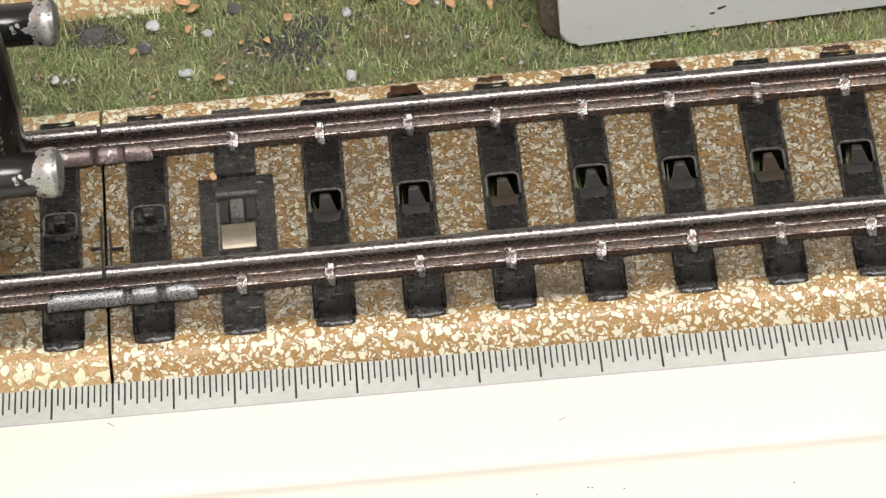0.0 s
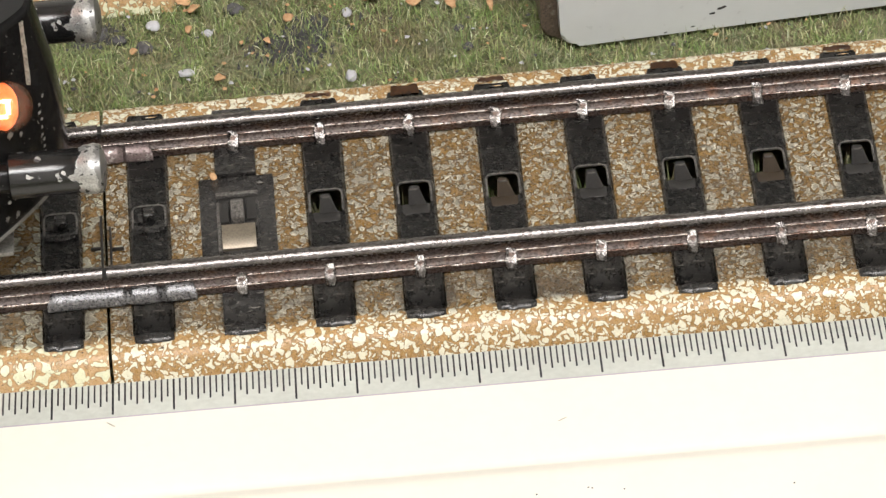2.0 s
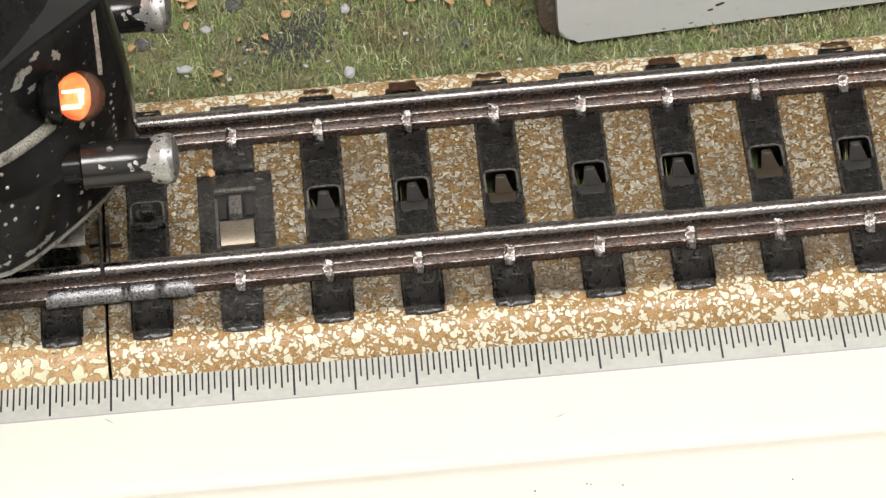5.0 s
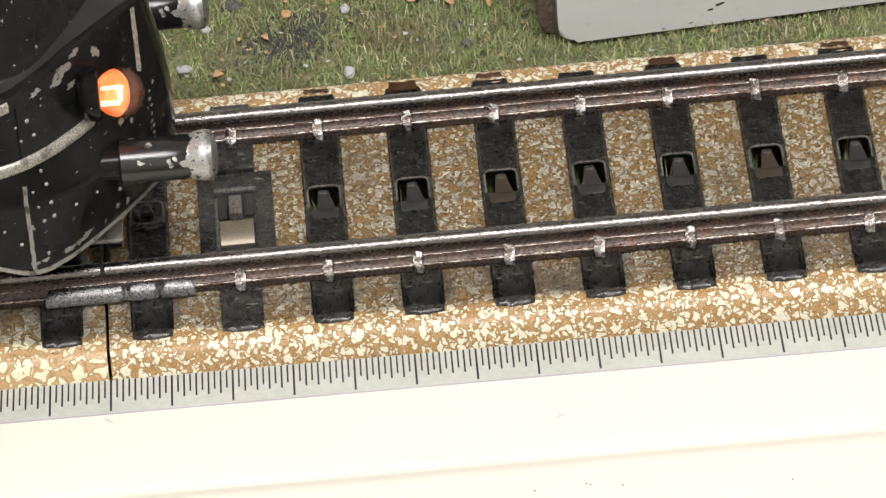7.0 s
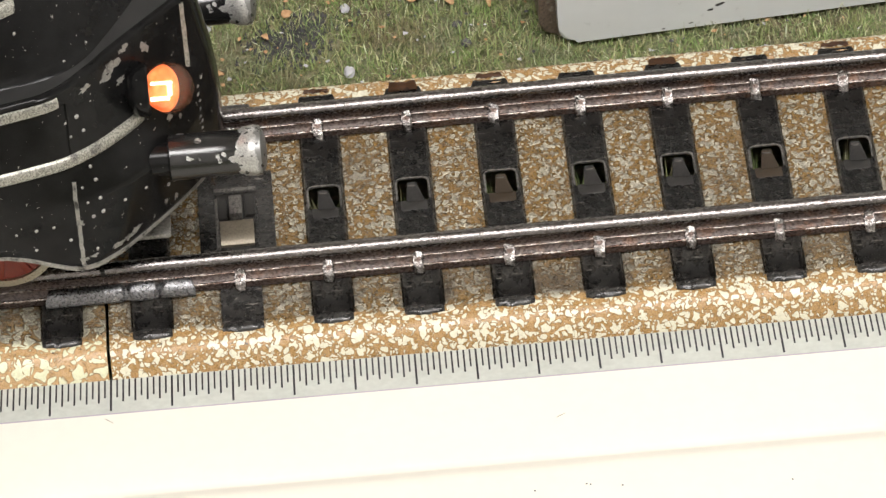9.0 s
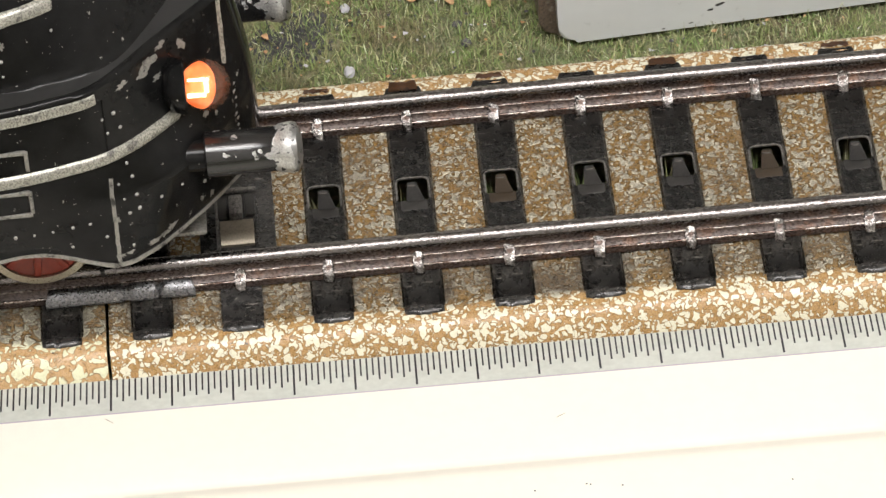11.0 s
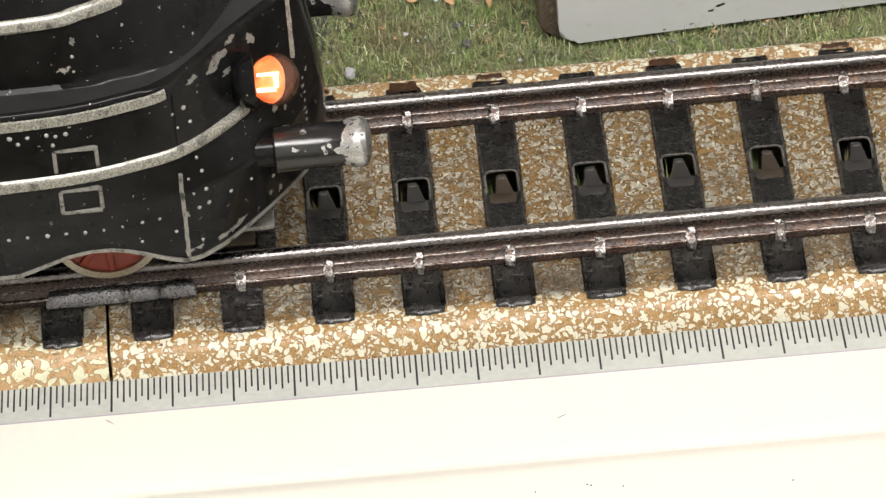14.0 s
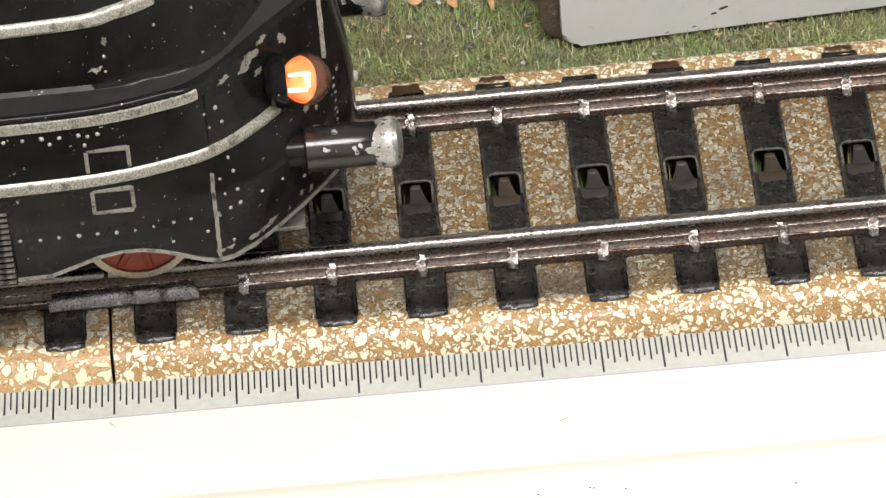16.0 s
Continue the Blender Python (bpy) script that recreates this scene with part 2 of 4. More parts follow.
def buffer_paint():
    """Glossy black paint, chipped off the buffer's head down to bare metal with a ragged edge, and in blots along the shank."""
    m, nt, b = nodes_of("chipped_buffer_paint", 0.2, 0.0, 0.6)
    v = coords(nt)
    sep = nt.nodes.new("ShaderNodeSeparateXYZ")
    nt.links.new(v, sep.inputs[0])
    ragged = noise_tex(nt, v, 0.85, 4, 0.55)
    along = math_node(nt, "ADD", math_node(nt, "MULTIPLY", sep.outputs[0], 0.1), math_node(nt, "MULTIPLY", ragged, 0.34))
    bare = step(nt, along, 0.365, 0.378)
    blots = step(nt, noise_tex(nt, v, 0.75, 3, 0.45), 0.612, 0.62)
    bare = math_node(nt, "MAXIMUM", bare, blots)
    left_on = step(nt, noise_tex(nt, v, 1.3, 3, 0.5), 0.60, 0.62)      # paint that stayed in patches on the head
    bare = math_node(nt, "MULTIPLY", bare, math_node(nt, "SUBTRACT", 1.0, math_node(nt, "MULTIPLY", left_on, 0.85)))
    fine = noise_tex(nt, v, 6.0, 3, 0.6)
    metal = ramp(nt, fine, [(0.35, (0.34, 0.34, 0.33)), (0.65, (0.56, 0.56, 0.54))])
    worn = math_node(nt, "ADD", math_node(nt, "MULTIPLY", sep.outputs[0], 0.2), math_node(nt, "MULTIPLY", noise_tex(nt, v, 1.1, 4, 0.6), 0.35))
    metal = mix(nt, step(nt, worn, 0.83, 0.86), metal, (0.20, 0.20, 0.195))      # the tarnished face beyond the polished ring
    nt.links.new(mix(nt, bare, (0.010, 0.010, 0.010), metal), b.inputs["Base Color"])
    nt.links.new(math_node(nt, "MULTIPLY", bare, 0.7), b.inputs["Metallic"])
    nt.links.new(mix(nt, bare, (0.17, 0.17, 0.17), (0.36, 0.36, 0.36)), b.inputs["Roughness"])
    bump(nt, b, math_node(nt, "SUBTRACT", math_node(nt, "MULTIPLY", fine, 0.3), bare), 0.06, 0.7)
    return m


def grass_mat():
    """Fibres of many greens, with straw, and patches of brown, dark and fresh green across the mat."""
    m, nt, b = nodes_of("grass_fibre", 0.5, 0.0, 0.4)
    r = island(nt)
    v = coords(nt)
    col = ramp(nt, r, [(0.0, (0.085, 0.120, 0.045)), (0.25, (0.150, 0.215, 0.070)), (0.5, (0.255, 0.330, 0.115)),
                       (0.70, (0.215, 0.185, 0.095)), (0.86, (0.40, 0.43, 0.20)), (0.95, (0.50, 0.46, 0.29)), (1.0, (0.68, 0.74, 0.50))])
    patch = step(nt, noise_tex(nt, v, 0.20, 4, 0.65), 0.50, 0.66)
    col = mix(nt, math_node(nt, "MULTIPLY", patch, 0.6), col, (0.185, 0.130, 0.080))
    fresh = step(nt, noise_tex(nt, v, 0.34, 3, 0.6), 0.54, 0.68)
    col = mix(nt, math_node(nt, "MULTIPLY", fresh, 0.5), col, (0.22, 0.36, 0.085))
    dull = step(nt, noise_tex(nt, v, 0.12, 3, 0.6), 0.52, 0.64)
    col = mix(nt, math_node(nt, "MULTIPLY", dull, 0.4), col, (0.16, 0.165, 0.115))
    nt.links.new(col, b.inputs["Base Color"])
    return m


def earth_mat():
    m, nt, b = nodes_of("grass_mat_base", 0.9)
    v = coords(nt)
    n = noise_tex(nt, v, 1.2, 5, 0.7)
    n2 = noise_tex(nt, v, 0.14, 3)
    col = ramp(nt, n, [(0.3, (0.073, 0.085, 0.039)), (0.5, (0.159, 0.163, 0.088)), (0.7, (0.288, 0.247, 0.166))])
    col = mix(nt, step(nt, n2, 0.5, 0.65), col, (0.144, 0.108, 0.069))
    nt.links.new(col, b.inputs["Base Color"])
    bump(nt, b, n, 0.3, 1.0)
    return m


def stuff_mat(name, a, b_, rough=0.8, scale=2.0):
    m, nt, b = nodes_of(name, rough)
    v = coords(nt)
    n = noise_tex(nt, v, scale, 4)
    c = ramp(nt, n, [(0.3, a), (0.7, b_)])
    c = mix(nt, math_node(nt, "MULTIPLY", random_of(nt), 0.35), c, tuple(x * 0.6 for x in a))
    nt.links.new(c, b.inputs["Base Color"])
    bump(nt, b, n, 0.1, 0.7)
    return m


def glow_mat(name, col, strength):
    m, nt, b = nodes_of(name, 0.5)
    b.inputs["Base Color"].default_value = (*col, 1)
    v = coords(nt)
    n = noise_tex(nt, v, 0.8, 3)
    c = ramp(nt, n, [(0.36, tuple(x * f for x, f in zip(col, (0.62, 0.35, 0.28)))), (0.62, tuple(min(1, x * f) for x, f in zip(col, (1.0, 1.55, 2.2))))])
    nt.links.new(c, b.inputs["Emission Color"])
    b.inputs["Emission Strength"].default_value = strength
    return m


def bulb_glass():
    """Thin clear glass: see-through, a little milky, with a glossy sheen."""
    m, nt, b = nodes_of("bulb_glass", 0.05)
    clear = nt.nodes.new("ShaderNodeBsdfTransparent")
    clear.inputs[0].default_value = (0.95, 0.85, 0.79, 1)
    gloss = nt.nodes.new("ShaderNodeBsdfGlossy")
    gloss.inputs["Roughness"].default_value = 0.06
    both = nt.nodes.new("ShaderNodeMixShader")
    milk = nt.nodes.new("ShaderNodeBsdfTranslucent")
    milk.inputs[0].default_value = (0.8, 0.62, 0.52, 1)
    haze = nt.nodes.new("ShaderNodeMixShader")
    haze.inputs[0].default_value = 0.05
    nt.links.new(clear.outputs[0], haze.inputs[1])
    nt.links.new(milk.outputs[0], haze.inputs[2])
    both.inputs[0].default_value = 0.07
    nt.links.new(haze.outputs[0], both.inputs[1])
    nt.links.new(gloss.outputs[0], both.inputs[2])
    nt.links.new(both.outputs[0], nt.nodes["Material Output"].inputs["Surface"])
    return m


BED = bed_tin("speckled_tinplate", (0.30, 0.175, 0.062), (0.43, 0.27, 0.115), (0.66, 0.63, 0.49), 0.62, 0.58, (0.80, 0.75, 0.60))
BED_OLD = bed_tin("speckled_tinplate_light", (0.42, 0.265, 0.125), (0.50, 0.33, 0.165), (0.64, 0.64, 0.45), 0.95, 0.58, (0.72, 0.70, 0.54))
BLACK = black_tin("black_tinplate")
PRESSED = black_tin("black_pressed_tinplate", True)
RAIL = worn_metal("rail_steel", (0.20, 0.188, 0.183), (0.125, 0.115, 0.112), (0.10, 0.078, 0.068), 0.22, 0.60, (0.5, 1, 1), 1.0, 0.018)
WEB = worn_metal("browned_rail_foot", (0.070, 0.052, 0.046), (0.045, 0.034, 0.030), (0.100, 0.056, 0.036), 0.26, 0.60, (0.6, 1, 1), 0.4, 0.025, True)
# bright broken metal that paints the highlight lines of the rail foot
FOOT_GLINT = worn_metal("foot_edge_glint", (0.50, 0.46, 0.43), (0.16, 0.12, 0.10), (0.10, 0.065, 0.052), 0.24, 0.48, (0.5, 1, 1), 1.0, 0.03)
CLIP = worn_metal("bright_tin_clip", (0.42, 0.405, 0.395), (0.11, 0.10, 0.097), (0.085, 0.06, 0.05), 0.20, 0.50, (1, 1, 1), 1.0, 0.04)
PLATE = worn_metal("grey_fishplate", (0.23, 0.23, 0.235), (0.10, 0.10, 0.105), (0.42, 0.42, 0.42), 0.28, 0.62, (1, 1, 1), 1.0, 0.03)
PINK = worn_metal("browned_fishplate", (0.20, 0.158, 0.152), (0.11, 0.085, 0.082), (0.66, 0.63, 0.6), 0.34, 0.57, (1, 1, 1), 0.8, 0.03)
STUD = worn_metal("dark_contact_stud", (0.034, 0.032, 0.030), (0.016, 0.015, 0.014), (0.05, 0.038, 0.028), 0.40, 0.62, (1, 1, 1), 0.2)
RUST = worn_metal("rusty_flap", (0.12, 0.052, 0.020), (0.06, 0.028, 0.013), (0.035, 0.02, 0.013), 0.5, 0.56, (1, 1, 1), 0.2)
RUSTY = worn_metal("rusty_tab", (0.052, 0.036, 0.021), (0.028, 0.020, 0.013), (0.05, 0.03, 0.02), 0.5, 0.6, (1, 1, 1), 0.3)
NICKEL = worn_metal("nickel_contact", (0.34, 0.30, 0.24), (0.22, 0.19, 0.15), (0.2, 0.15, 0.1), 0.48, 0.62)
STRIPE = worn_metal("grey_stripe_paint", (0.29, 0.285, 0.25), (0.245, 0.24, 0.205), (0.105, 0.10, 0.093), 0.26, 0.545, (1, 1, 1), 0.35, 0.008)
EDGE = worn_metal("bare_zinc_edge", (0.30, 0.29, 0.265), (0.17, 0.165, 0.15), (0.03, 0.028, 0.025), 0.42, 0.54, (1, 1, 1), 0.4)
ENAMEL = loco_paint("black_enamel", 0.14, 0.11, 0.25)
INSIDE = plain_paint("chassis_black", (0.018, 0.017, 0.016), 0.5)
RED = plain_paint("red_wheel_paint", (0.20, 0.026, 0.012), 0.35, 0.25)
TYRE = worn_metal("wheel_tyre", (0.50, 0.46, 0.37), (0.34, 0.31, 0.25), (0.2, 0.16, 0.11), 0.33, 0.68)
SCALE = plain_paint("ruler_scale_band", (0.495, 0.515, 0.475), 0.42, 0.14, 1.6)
WHITE = plain_paint("ruler_white_plastic", (0.70, 0.675, 0.60), 0.35, 0.03, 1.0)
INK = plain_paint("black_ink", (0.015, 0.015, 0.022), 0.5)
VIOLET = plain_paint("violet_grey_ink", (0.42, 0.38, 0.44), 0.5)
GREYBOX = plain_paint("grey_enamel", (0.53, 0.55, 0.545), 0.32, 0.04, 0.6)
BROWN = worn_metal("brown_box_side", (0.17, 0.13, 0.10), (0.09, 0.068, 0.055), (0.26, 0.23, 0.19), 0.45, 0.6, (1, 1, 1), 0.4)
GRASS = grass_mat()
EARTH = earth_mat()
PEBBLE = stuff_mat("pale_pebble", (0.38, 0.38, 0.41), (0.50, 0.50, 0.53), 0.6)
COAL = stuff_mat("dark_grit", (0.05, 0.048, 0.05), (0.115, 0.11, 0.112), 0.85)
LEAF = stuff_mat("dry_leaf", (0.38, 0.20, 0.09), (0.62, 0.40, 0.215), 0.7)
BULB = bulb_glass()
GLOW = glow_mat("orange_glow", (1.0, 0.24, 0.065), 1.25)
CORE = glow_mat("filament_glow", (1.0, 0.70, 0.38), 5.0)
WALLS = plain_paint("room_wall_paint", (0.84, 0.83, 0.80), 0.9, 0.04, 0.01)
WOOD = plain_paint("board_wood", (0.30, 0.19, 0.10), 0.6, 0.2, 0.1)
FLOORM = plain_paint("floor_covering", (0.20, 0.15, 0.11), 0.6, 0.15, 0.02)
LAMPGLOW = glow_mat("lamp_diffuser", (1.0, 0.96, 0.9), 4.0)


# ------------------------------------------------------------------ mesh helpers (all sizes in millimetres)
def to_mesh(bm, name, mat, smooth=True):
    for v in bm.verts:
        v.co *= MM
    bmesh.ops.recalc_face_normals(bm, faces=bm.faces[:])
    me = bpy.data.meshes.new(name)
    bm.to_mesh(me)
    bm.free()
    me.materials.append(mat)
    for p in me.polygons:
        p.use_smooth = smooth
    if smooth:
        me.set_sharp_from_angle(angle=radians(38))
    return me


def from_data(name, verts, faces, mat, smooth=True):
    me = bpy.data.meshes.new(name)
    me.from_pydata([(x * MM, y * MM, z * MM) for x, y, z in verts], [], faces)
    me.materials.append(mat)
    for p in me.polygons:
        p.use_smooth = smooth
    if smooth:
        me.set_sharp_from_angle(angle=radians(38))
    me.update()
    return me


def part(name, data, material, parent, label="", at=None):
    """One mesh object under a thing or a part. data: a bmesh or a mesh."""
    me = to_mesh(data, name, material) if isinstance(data, bmesh.types.BMesh) else data
    ob = new(name, me)
    ob.parent = parent
    if at:
        ob.location = [c * MM for c in at]
    return tagged(ob, label)


def thing(name, label, category, group="", kind="", at=(0, 0, 0)):
    ob = new(name)
    ob.empty_display_size = 0.005
    ob.location = [c * MM for c in at]
    return tagged(ob, label, category, group, kind)


def box(x0, x1, y0, y1, z0, z1, bevel=0.15, segs=2, bm=None):
    own = bm or bmesh.new()
    vs = [own.verts.new(c) for c in ((x0, y0, z0), (x1, y0, z0), (x1, y1, z0), (x0, y1, z0),
                                     (x0, y0, z1), (x1, y0, z1), (x1, y1, z1), (x0, y1, z1))]
    fs = [own.faces.new([vs[i] for i in q]) for q in ((0, 3, 2, 1), (4, 5, 6, 7), (0, 1, 5, 4), (1, 2, 6, 5), (2, 3, 7, 6), (3, 0, 4, 7))]
    if bevel:
        edges = list({e for f in fs for e in f.edges})
        bmesh.ops.bevel(own, geom=edges, offset=bevel, segments=segs, affect="EDGES", profile=0.5)
    return own


def sweep(profile, xs, closed=True, wobble=0.0, seed=0):
    """A profile of (y, z) drawn along x; ends capped where it is closed."""
    bm = bmesh.new()
    rings = []
    for x in xs:
        ring = []
        for y, z in profile:
            w = wobble * noise.noise((x * 0.7, y * 0.7 + seed, z * 0.7)) if wobble else 0
            ring.append(bm.verts.new((x, y + w, z + w)))
        rings.append(ring)
    n = len(profile)
    for a, b in zip(rings, rings[1:]):
        for i in range(n if closed else n - 1):
            j = (i + 1) % n
            bm.faces.new((a[i], a[j], b[j], b[i]))
    if closed:
        bm.faces.new(rings[0])
        bm.faces.new(rings[-1][::-1])
    return bm


def lathe(profile, axis="x", segs=32):
    """Turns (distance along the axis, radius) about it."""
    bm = bmesh.new()
    rings = []
    for d, r in profile:
        ring = []
        for k in range(segs if r > 1e-6 else 1):
            a = 2 * math.pi * k / segs
            c, s = r * math.cos(a), r * math.sin(a)
            ring.append(bm.verts.new({"x": (d, c, s), "y": (c, d, s), "z": (c, s, d)}[axis]))
        rings.append(ring)
    for a, b in zip(rings, rings[1:]):
        for k in range(segs):
            j = (k + 1) % segs
            q = [a[k % len(a)], a[j % len(a)], b[j % len(b)], b[k % len(b)]]
            u = list(dict.fromkeys(q))
            if len(u) > 2:
                bm.faces.new(u)
    return bm


def steps(a, b, d):
    n = max(1, round(abs(b - a) / d))
    return [a + (b - a) * i / n for i in range(n + 1)]


# ------------------------------------------------------------------ room and layout board
def room():
    def slab(name, x0, x1, y0, y1, z0, z1, mat, label, cat):
        ob = part(name, box(x0, x1, y0, y1, z0, z1, 0), mat, None, label)
        return tagged(ob, label, cat, kind="structure")
    slab("floor", -1200, 1200, -1200, 1200, -900, -850, FLOORM, "brown floor covering of the hobby room", "floor")
    # out-of-view white shell, added close in to bounce fill light and close reflections
    slab("ceiling", -1200, 1200, -1200, 1200, 1500, 1550, WALLS, "unseen white ceiling added for bounce light", "ceiling")
    slab("wall_north", -1200, 1200, 1200, 1260, -900, 1500, WALLS, "unseen white wall added for bounce light", "wall")
    slab("wall_south", -1200, 1200, -1260, -1200, -900, 1500, WALLS, "unseen white wall added for bounce light", "wall")
    slab("wall_east", 1200, 1260, -1200, 1200, -900, 1500, WALLS, "unseen white wall added for bounce light", "wall")
    slab("wall_west", -1260, -1200, -1200, 1200, -900, 1500, WALLS, "unseen white wall added for bounce light", "wall")
    lamp = thing("ceiling_lamp", "long white ceiling lamp with a lit diffuser", "lamp", at=(150, -620, 1500))
    part("housing", box(-580, 580, -310, 310, -60, 0, 8), WALLS, lamp)
    part("diffuser", box(-550, 550, -280, 280, -75, -60, 4), LAMPGLOW, lamp, "lit white diffuser")
    table = thing("layout_table", "wooden model railway table covered with a grass mat", "table", at=(0, 0, -850))
    part("tabletop", box(-700, 700, -450, 450, 820, 849.5, 2), WOOD, table)
    for sx in (-1, 1):
        for sy in (-1, 1):
            part("leg", box(sx * 640 - 30, sx * 640 + 30, sy * 400 - 30, sy * 400 + 30, 0, 820, 3), WOOD, table)


room()

# grass mat: one sheet with gentle unevenness, on the table
def ground():
    xs = steps(-700, -60, 80) + steps(-40, 110, 3) + steps(130, 700, 80)
    ys = steps(-450, -60, 60) + steps(-50, 60, 3) + steps(80, 450, 60)
    verts, faces = [], []
    for y in ys:
        for x in xs:
            verts.append((x, y, -0.15 + 0.15 * noise.noise((x * 0.2, y * 0.2, 0))))
    w = len(xs)
    for j in range(len(ys) - 1):
        for i in range(w - 1):
            faces.append((j * w + i, j * w + i + 1, (j + 1) * w + i + 1, (j + 1) * w + i))
    ob = new("ground", from_data("ground", verts, faces, EARTH))
    tagged(ob, "brown-green model grass mat with scattered grit", "ground", kind="structure")


ground()

# ------------------------------------------------------------------ track
PITCH = 7.4
TOP = 6.0            # top of the tinplate bed
NEAR, FAR = -9.0, 9.0


def bed_profile(y0, y1):
    """Outer skin of the bed from y0 to y1 on one slope, thin."""
    return [(y0, 0.0), (y0 * 0.985, 0.5), (y0 * 0.93, 2.6), (y0 * 0.885, 4.4), (y0 * 0.868, 5.1), (y0 * 0.845, 5.65), (y0 * 0.815, 5.93), (y1, TOP)]


def shoulder(sign, x0, x1):
    out = bed_profile(sign * (19.2 if sign < 0 else 18.0), sign * (14.2 if sign < 0 else 13.3))
    inn = [(y - sign * 0.45, max(0.0, z - 0.35)) for y, z in out][::-1]
    return sweep(out + inn, steps(x0, x1, 2.5), True)


def panel(x0, x1, fine, tin):
    """Embossed ballast between two sleepers."""
    d = 0.16 if fine else 1.5
    xs, ys = steps(x0, x1, d), steps(-14.2, 14.2, d)
    verts, faces = [], []
    for y in ys:
        for x in xs:
            edge = min(1.0, min(x - x0, x1 - x) / 0.4)
            h = noise.noise((x * 1.25, y * 1.25, 3.3)) * 0.16 + noise.noise((x * 2.9, y * 2.9, 7)) * 0.07
            verts.append((x, y, TOP + (h - 0.02) * edge - 0.12 * (1 - edge)))
    w = len(xs)
    for j in range(len(ys) - 1):
        for i in range(w - 1):
            faces.append((j * w + i, j * w + i + 1, (j + 1) * w + i + 1, (j + 1) * w + i))
    # turned-down rim gives the sheet its thickness
    ring = [i for i in range(w)] + [j * w + w - 1 for j in range(1, len(ys))] + \
           [(len(ys) - 1) * w + i for i in range(w - 2, -1, -1)] + [j * w for j in range(len(ys) - 2, 0, -1)]
    base = len(verts)
    for k in ring:
        x, y, z = verts[k]
        verts.append((x, y, z - 1.3))
    n = len(ring)
    for k in range(n):
        faces.append((ring[k], base + k, base + (k + 1) % n, ring[(k + 1) % n]))
    return from_data("ballast_panel", verts, faces, tin)


def sleeper_mesh(hole=True, seed=0):
    """Pressed black tin sleeper: a rounded slot in the middle, a scooped pocket outside each rail; x = 0 is its middle."""
    bm = bmesh.new()
    hw, z1 = 1.72, 6.22
    hx, hy0, hy1 = 1.28, -1.35, 1.45
    near = {-15.1: 5.95, -14.9: 6.08, -14.6: 6.10, -14.3: 6.0, -14.05: 5.75, -13.6: 5.45, -12.9: 5.30, -12.2: 5.42, -11.4: 5.75, -10.5: 6.08}
    far = {12.2: 6.12, 12.8: 6.02, 13.2: 5.98, 13.5: 6.07, 13.65: 6.0}
    ys = list(near) + steps(-9.6, hy0, 1.0) + ([hy0 + 0.35, hy1 - 0.45, hy1 - 0.15] if hole else []) + steps(hy1, 11.6, 1.0) + list(far)
    zs = {**near, **far}
    slim = {13.2: 0.98, 13.5: 0.90, 13.65: 0.74}
    rows = []
    for y in ys:
        z = zs.get(round(y, 2), z1) + (0.05 if abs(abs(y) - 5.0) < 0.7 else 0.0)
        inset = hx
        if hole and abs(y - (hy1 - 0.15)) < 1e-6:
            inset = hx - 0.12
        if hole and abs(y - hy1) < 1e-6:
            inset = hx - 0.45
        wall = 0.0 if z > 6.0 else min(0.5, 6.0 - z)      # the pocket's sides rise to the ballast
        row = []
        for k, x in enumerate((-hw, -hw + 0.16, -inset, -0.5, 0.5, inset, hw - 0.16, hw)):
            dz = {0: -0.40, 7: -0.40, 1: 0.06 + wall, 6: 0.06 + wall, 2: wall * 0.15, 5: wall * 0.15}.get(k, 0.0)
            jog = 0.05 * noise.noise((x * 0.9 + seed * 7, y * 0.7, 1 + seed))
            row.append(bm.verts.new((x * slim.get(round(y, 2), 1.0), y, z + dz + jog)))
        rows.append(row)
    for j in range(len(rows) - 1):
        inside = hole and hy0 - 1e-6 <= ys[j] and ys[j + 1] <= hy1 + 1e-6
        for k in range(7):
            if inside and 2 <= k <= 4:
                continue
            bm.faces.new((rows[j][k], rows[j][k + 1], rows[j + 1][k + 1], rows[j + 1][k]))
    bmesh.ops.solidify(bm, geom=bm.faces[:], thickness=0.22)
    return to_mesh(bm, "sleeper", PRESSED)


def rim_mesh():
    """Worn pressed rim round the slot."""
    bm = bmesh.new()
    pts = [(-1.36, -1.2), (-1.36, 1.05), (-1.22, 1.38), (-0.9, 1.55), (0.9, 1.55), (1.22, 1.38), (1.36, 1.05), (1.36, -1.2)]
    for a, b in zip(pts, pts[1:]):
        d = Vector((b[0] - a[0], b[1] - a[1])).normalized()
        n = Vector((-d.y, d.x)) * 0.08
        q = [bm.verts.new((p[0] + s * n.x, p[1] + s * n.y, z)) for p in (a, b) for s in (-1, 1) for z in (6.15, 6.30)]
        for f in ((0, 1, 3, 2), (4, 6, 7, 5), (1, 5, 7, 3), (0, 2, 6, 4), (0, 4, 5, 1), (2, 3, 7, 6)):
            bm.faces.new([q[i] for i in f])
    return to_mesh(bm, "rim", EDGE_RIM)


EDGE_RIM = worn_metal("worn_rim_and_glint", (0.20, 0.19, 0.175), (0.06, 0.055, 0.05), (0.03, 0.03, 0.03), 0.4, 0.55, (1, 1, 1), 0.4)


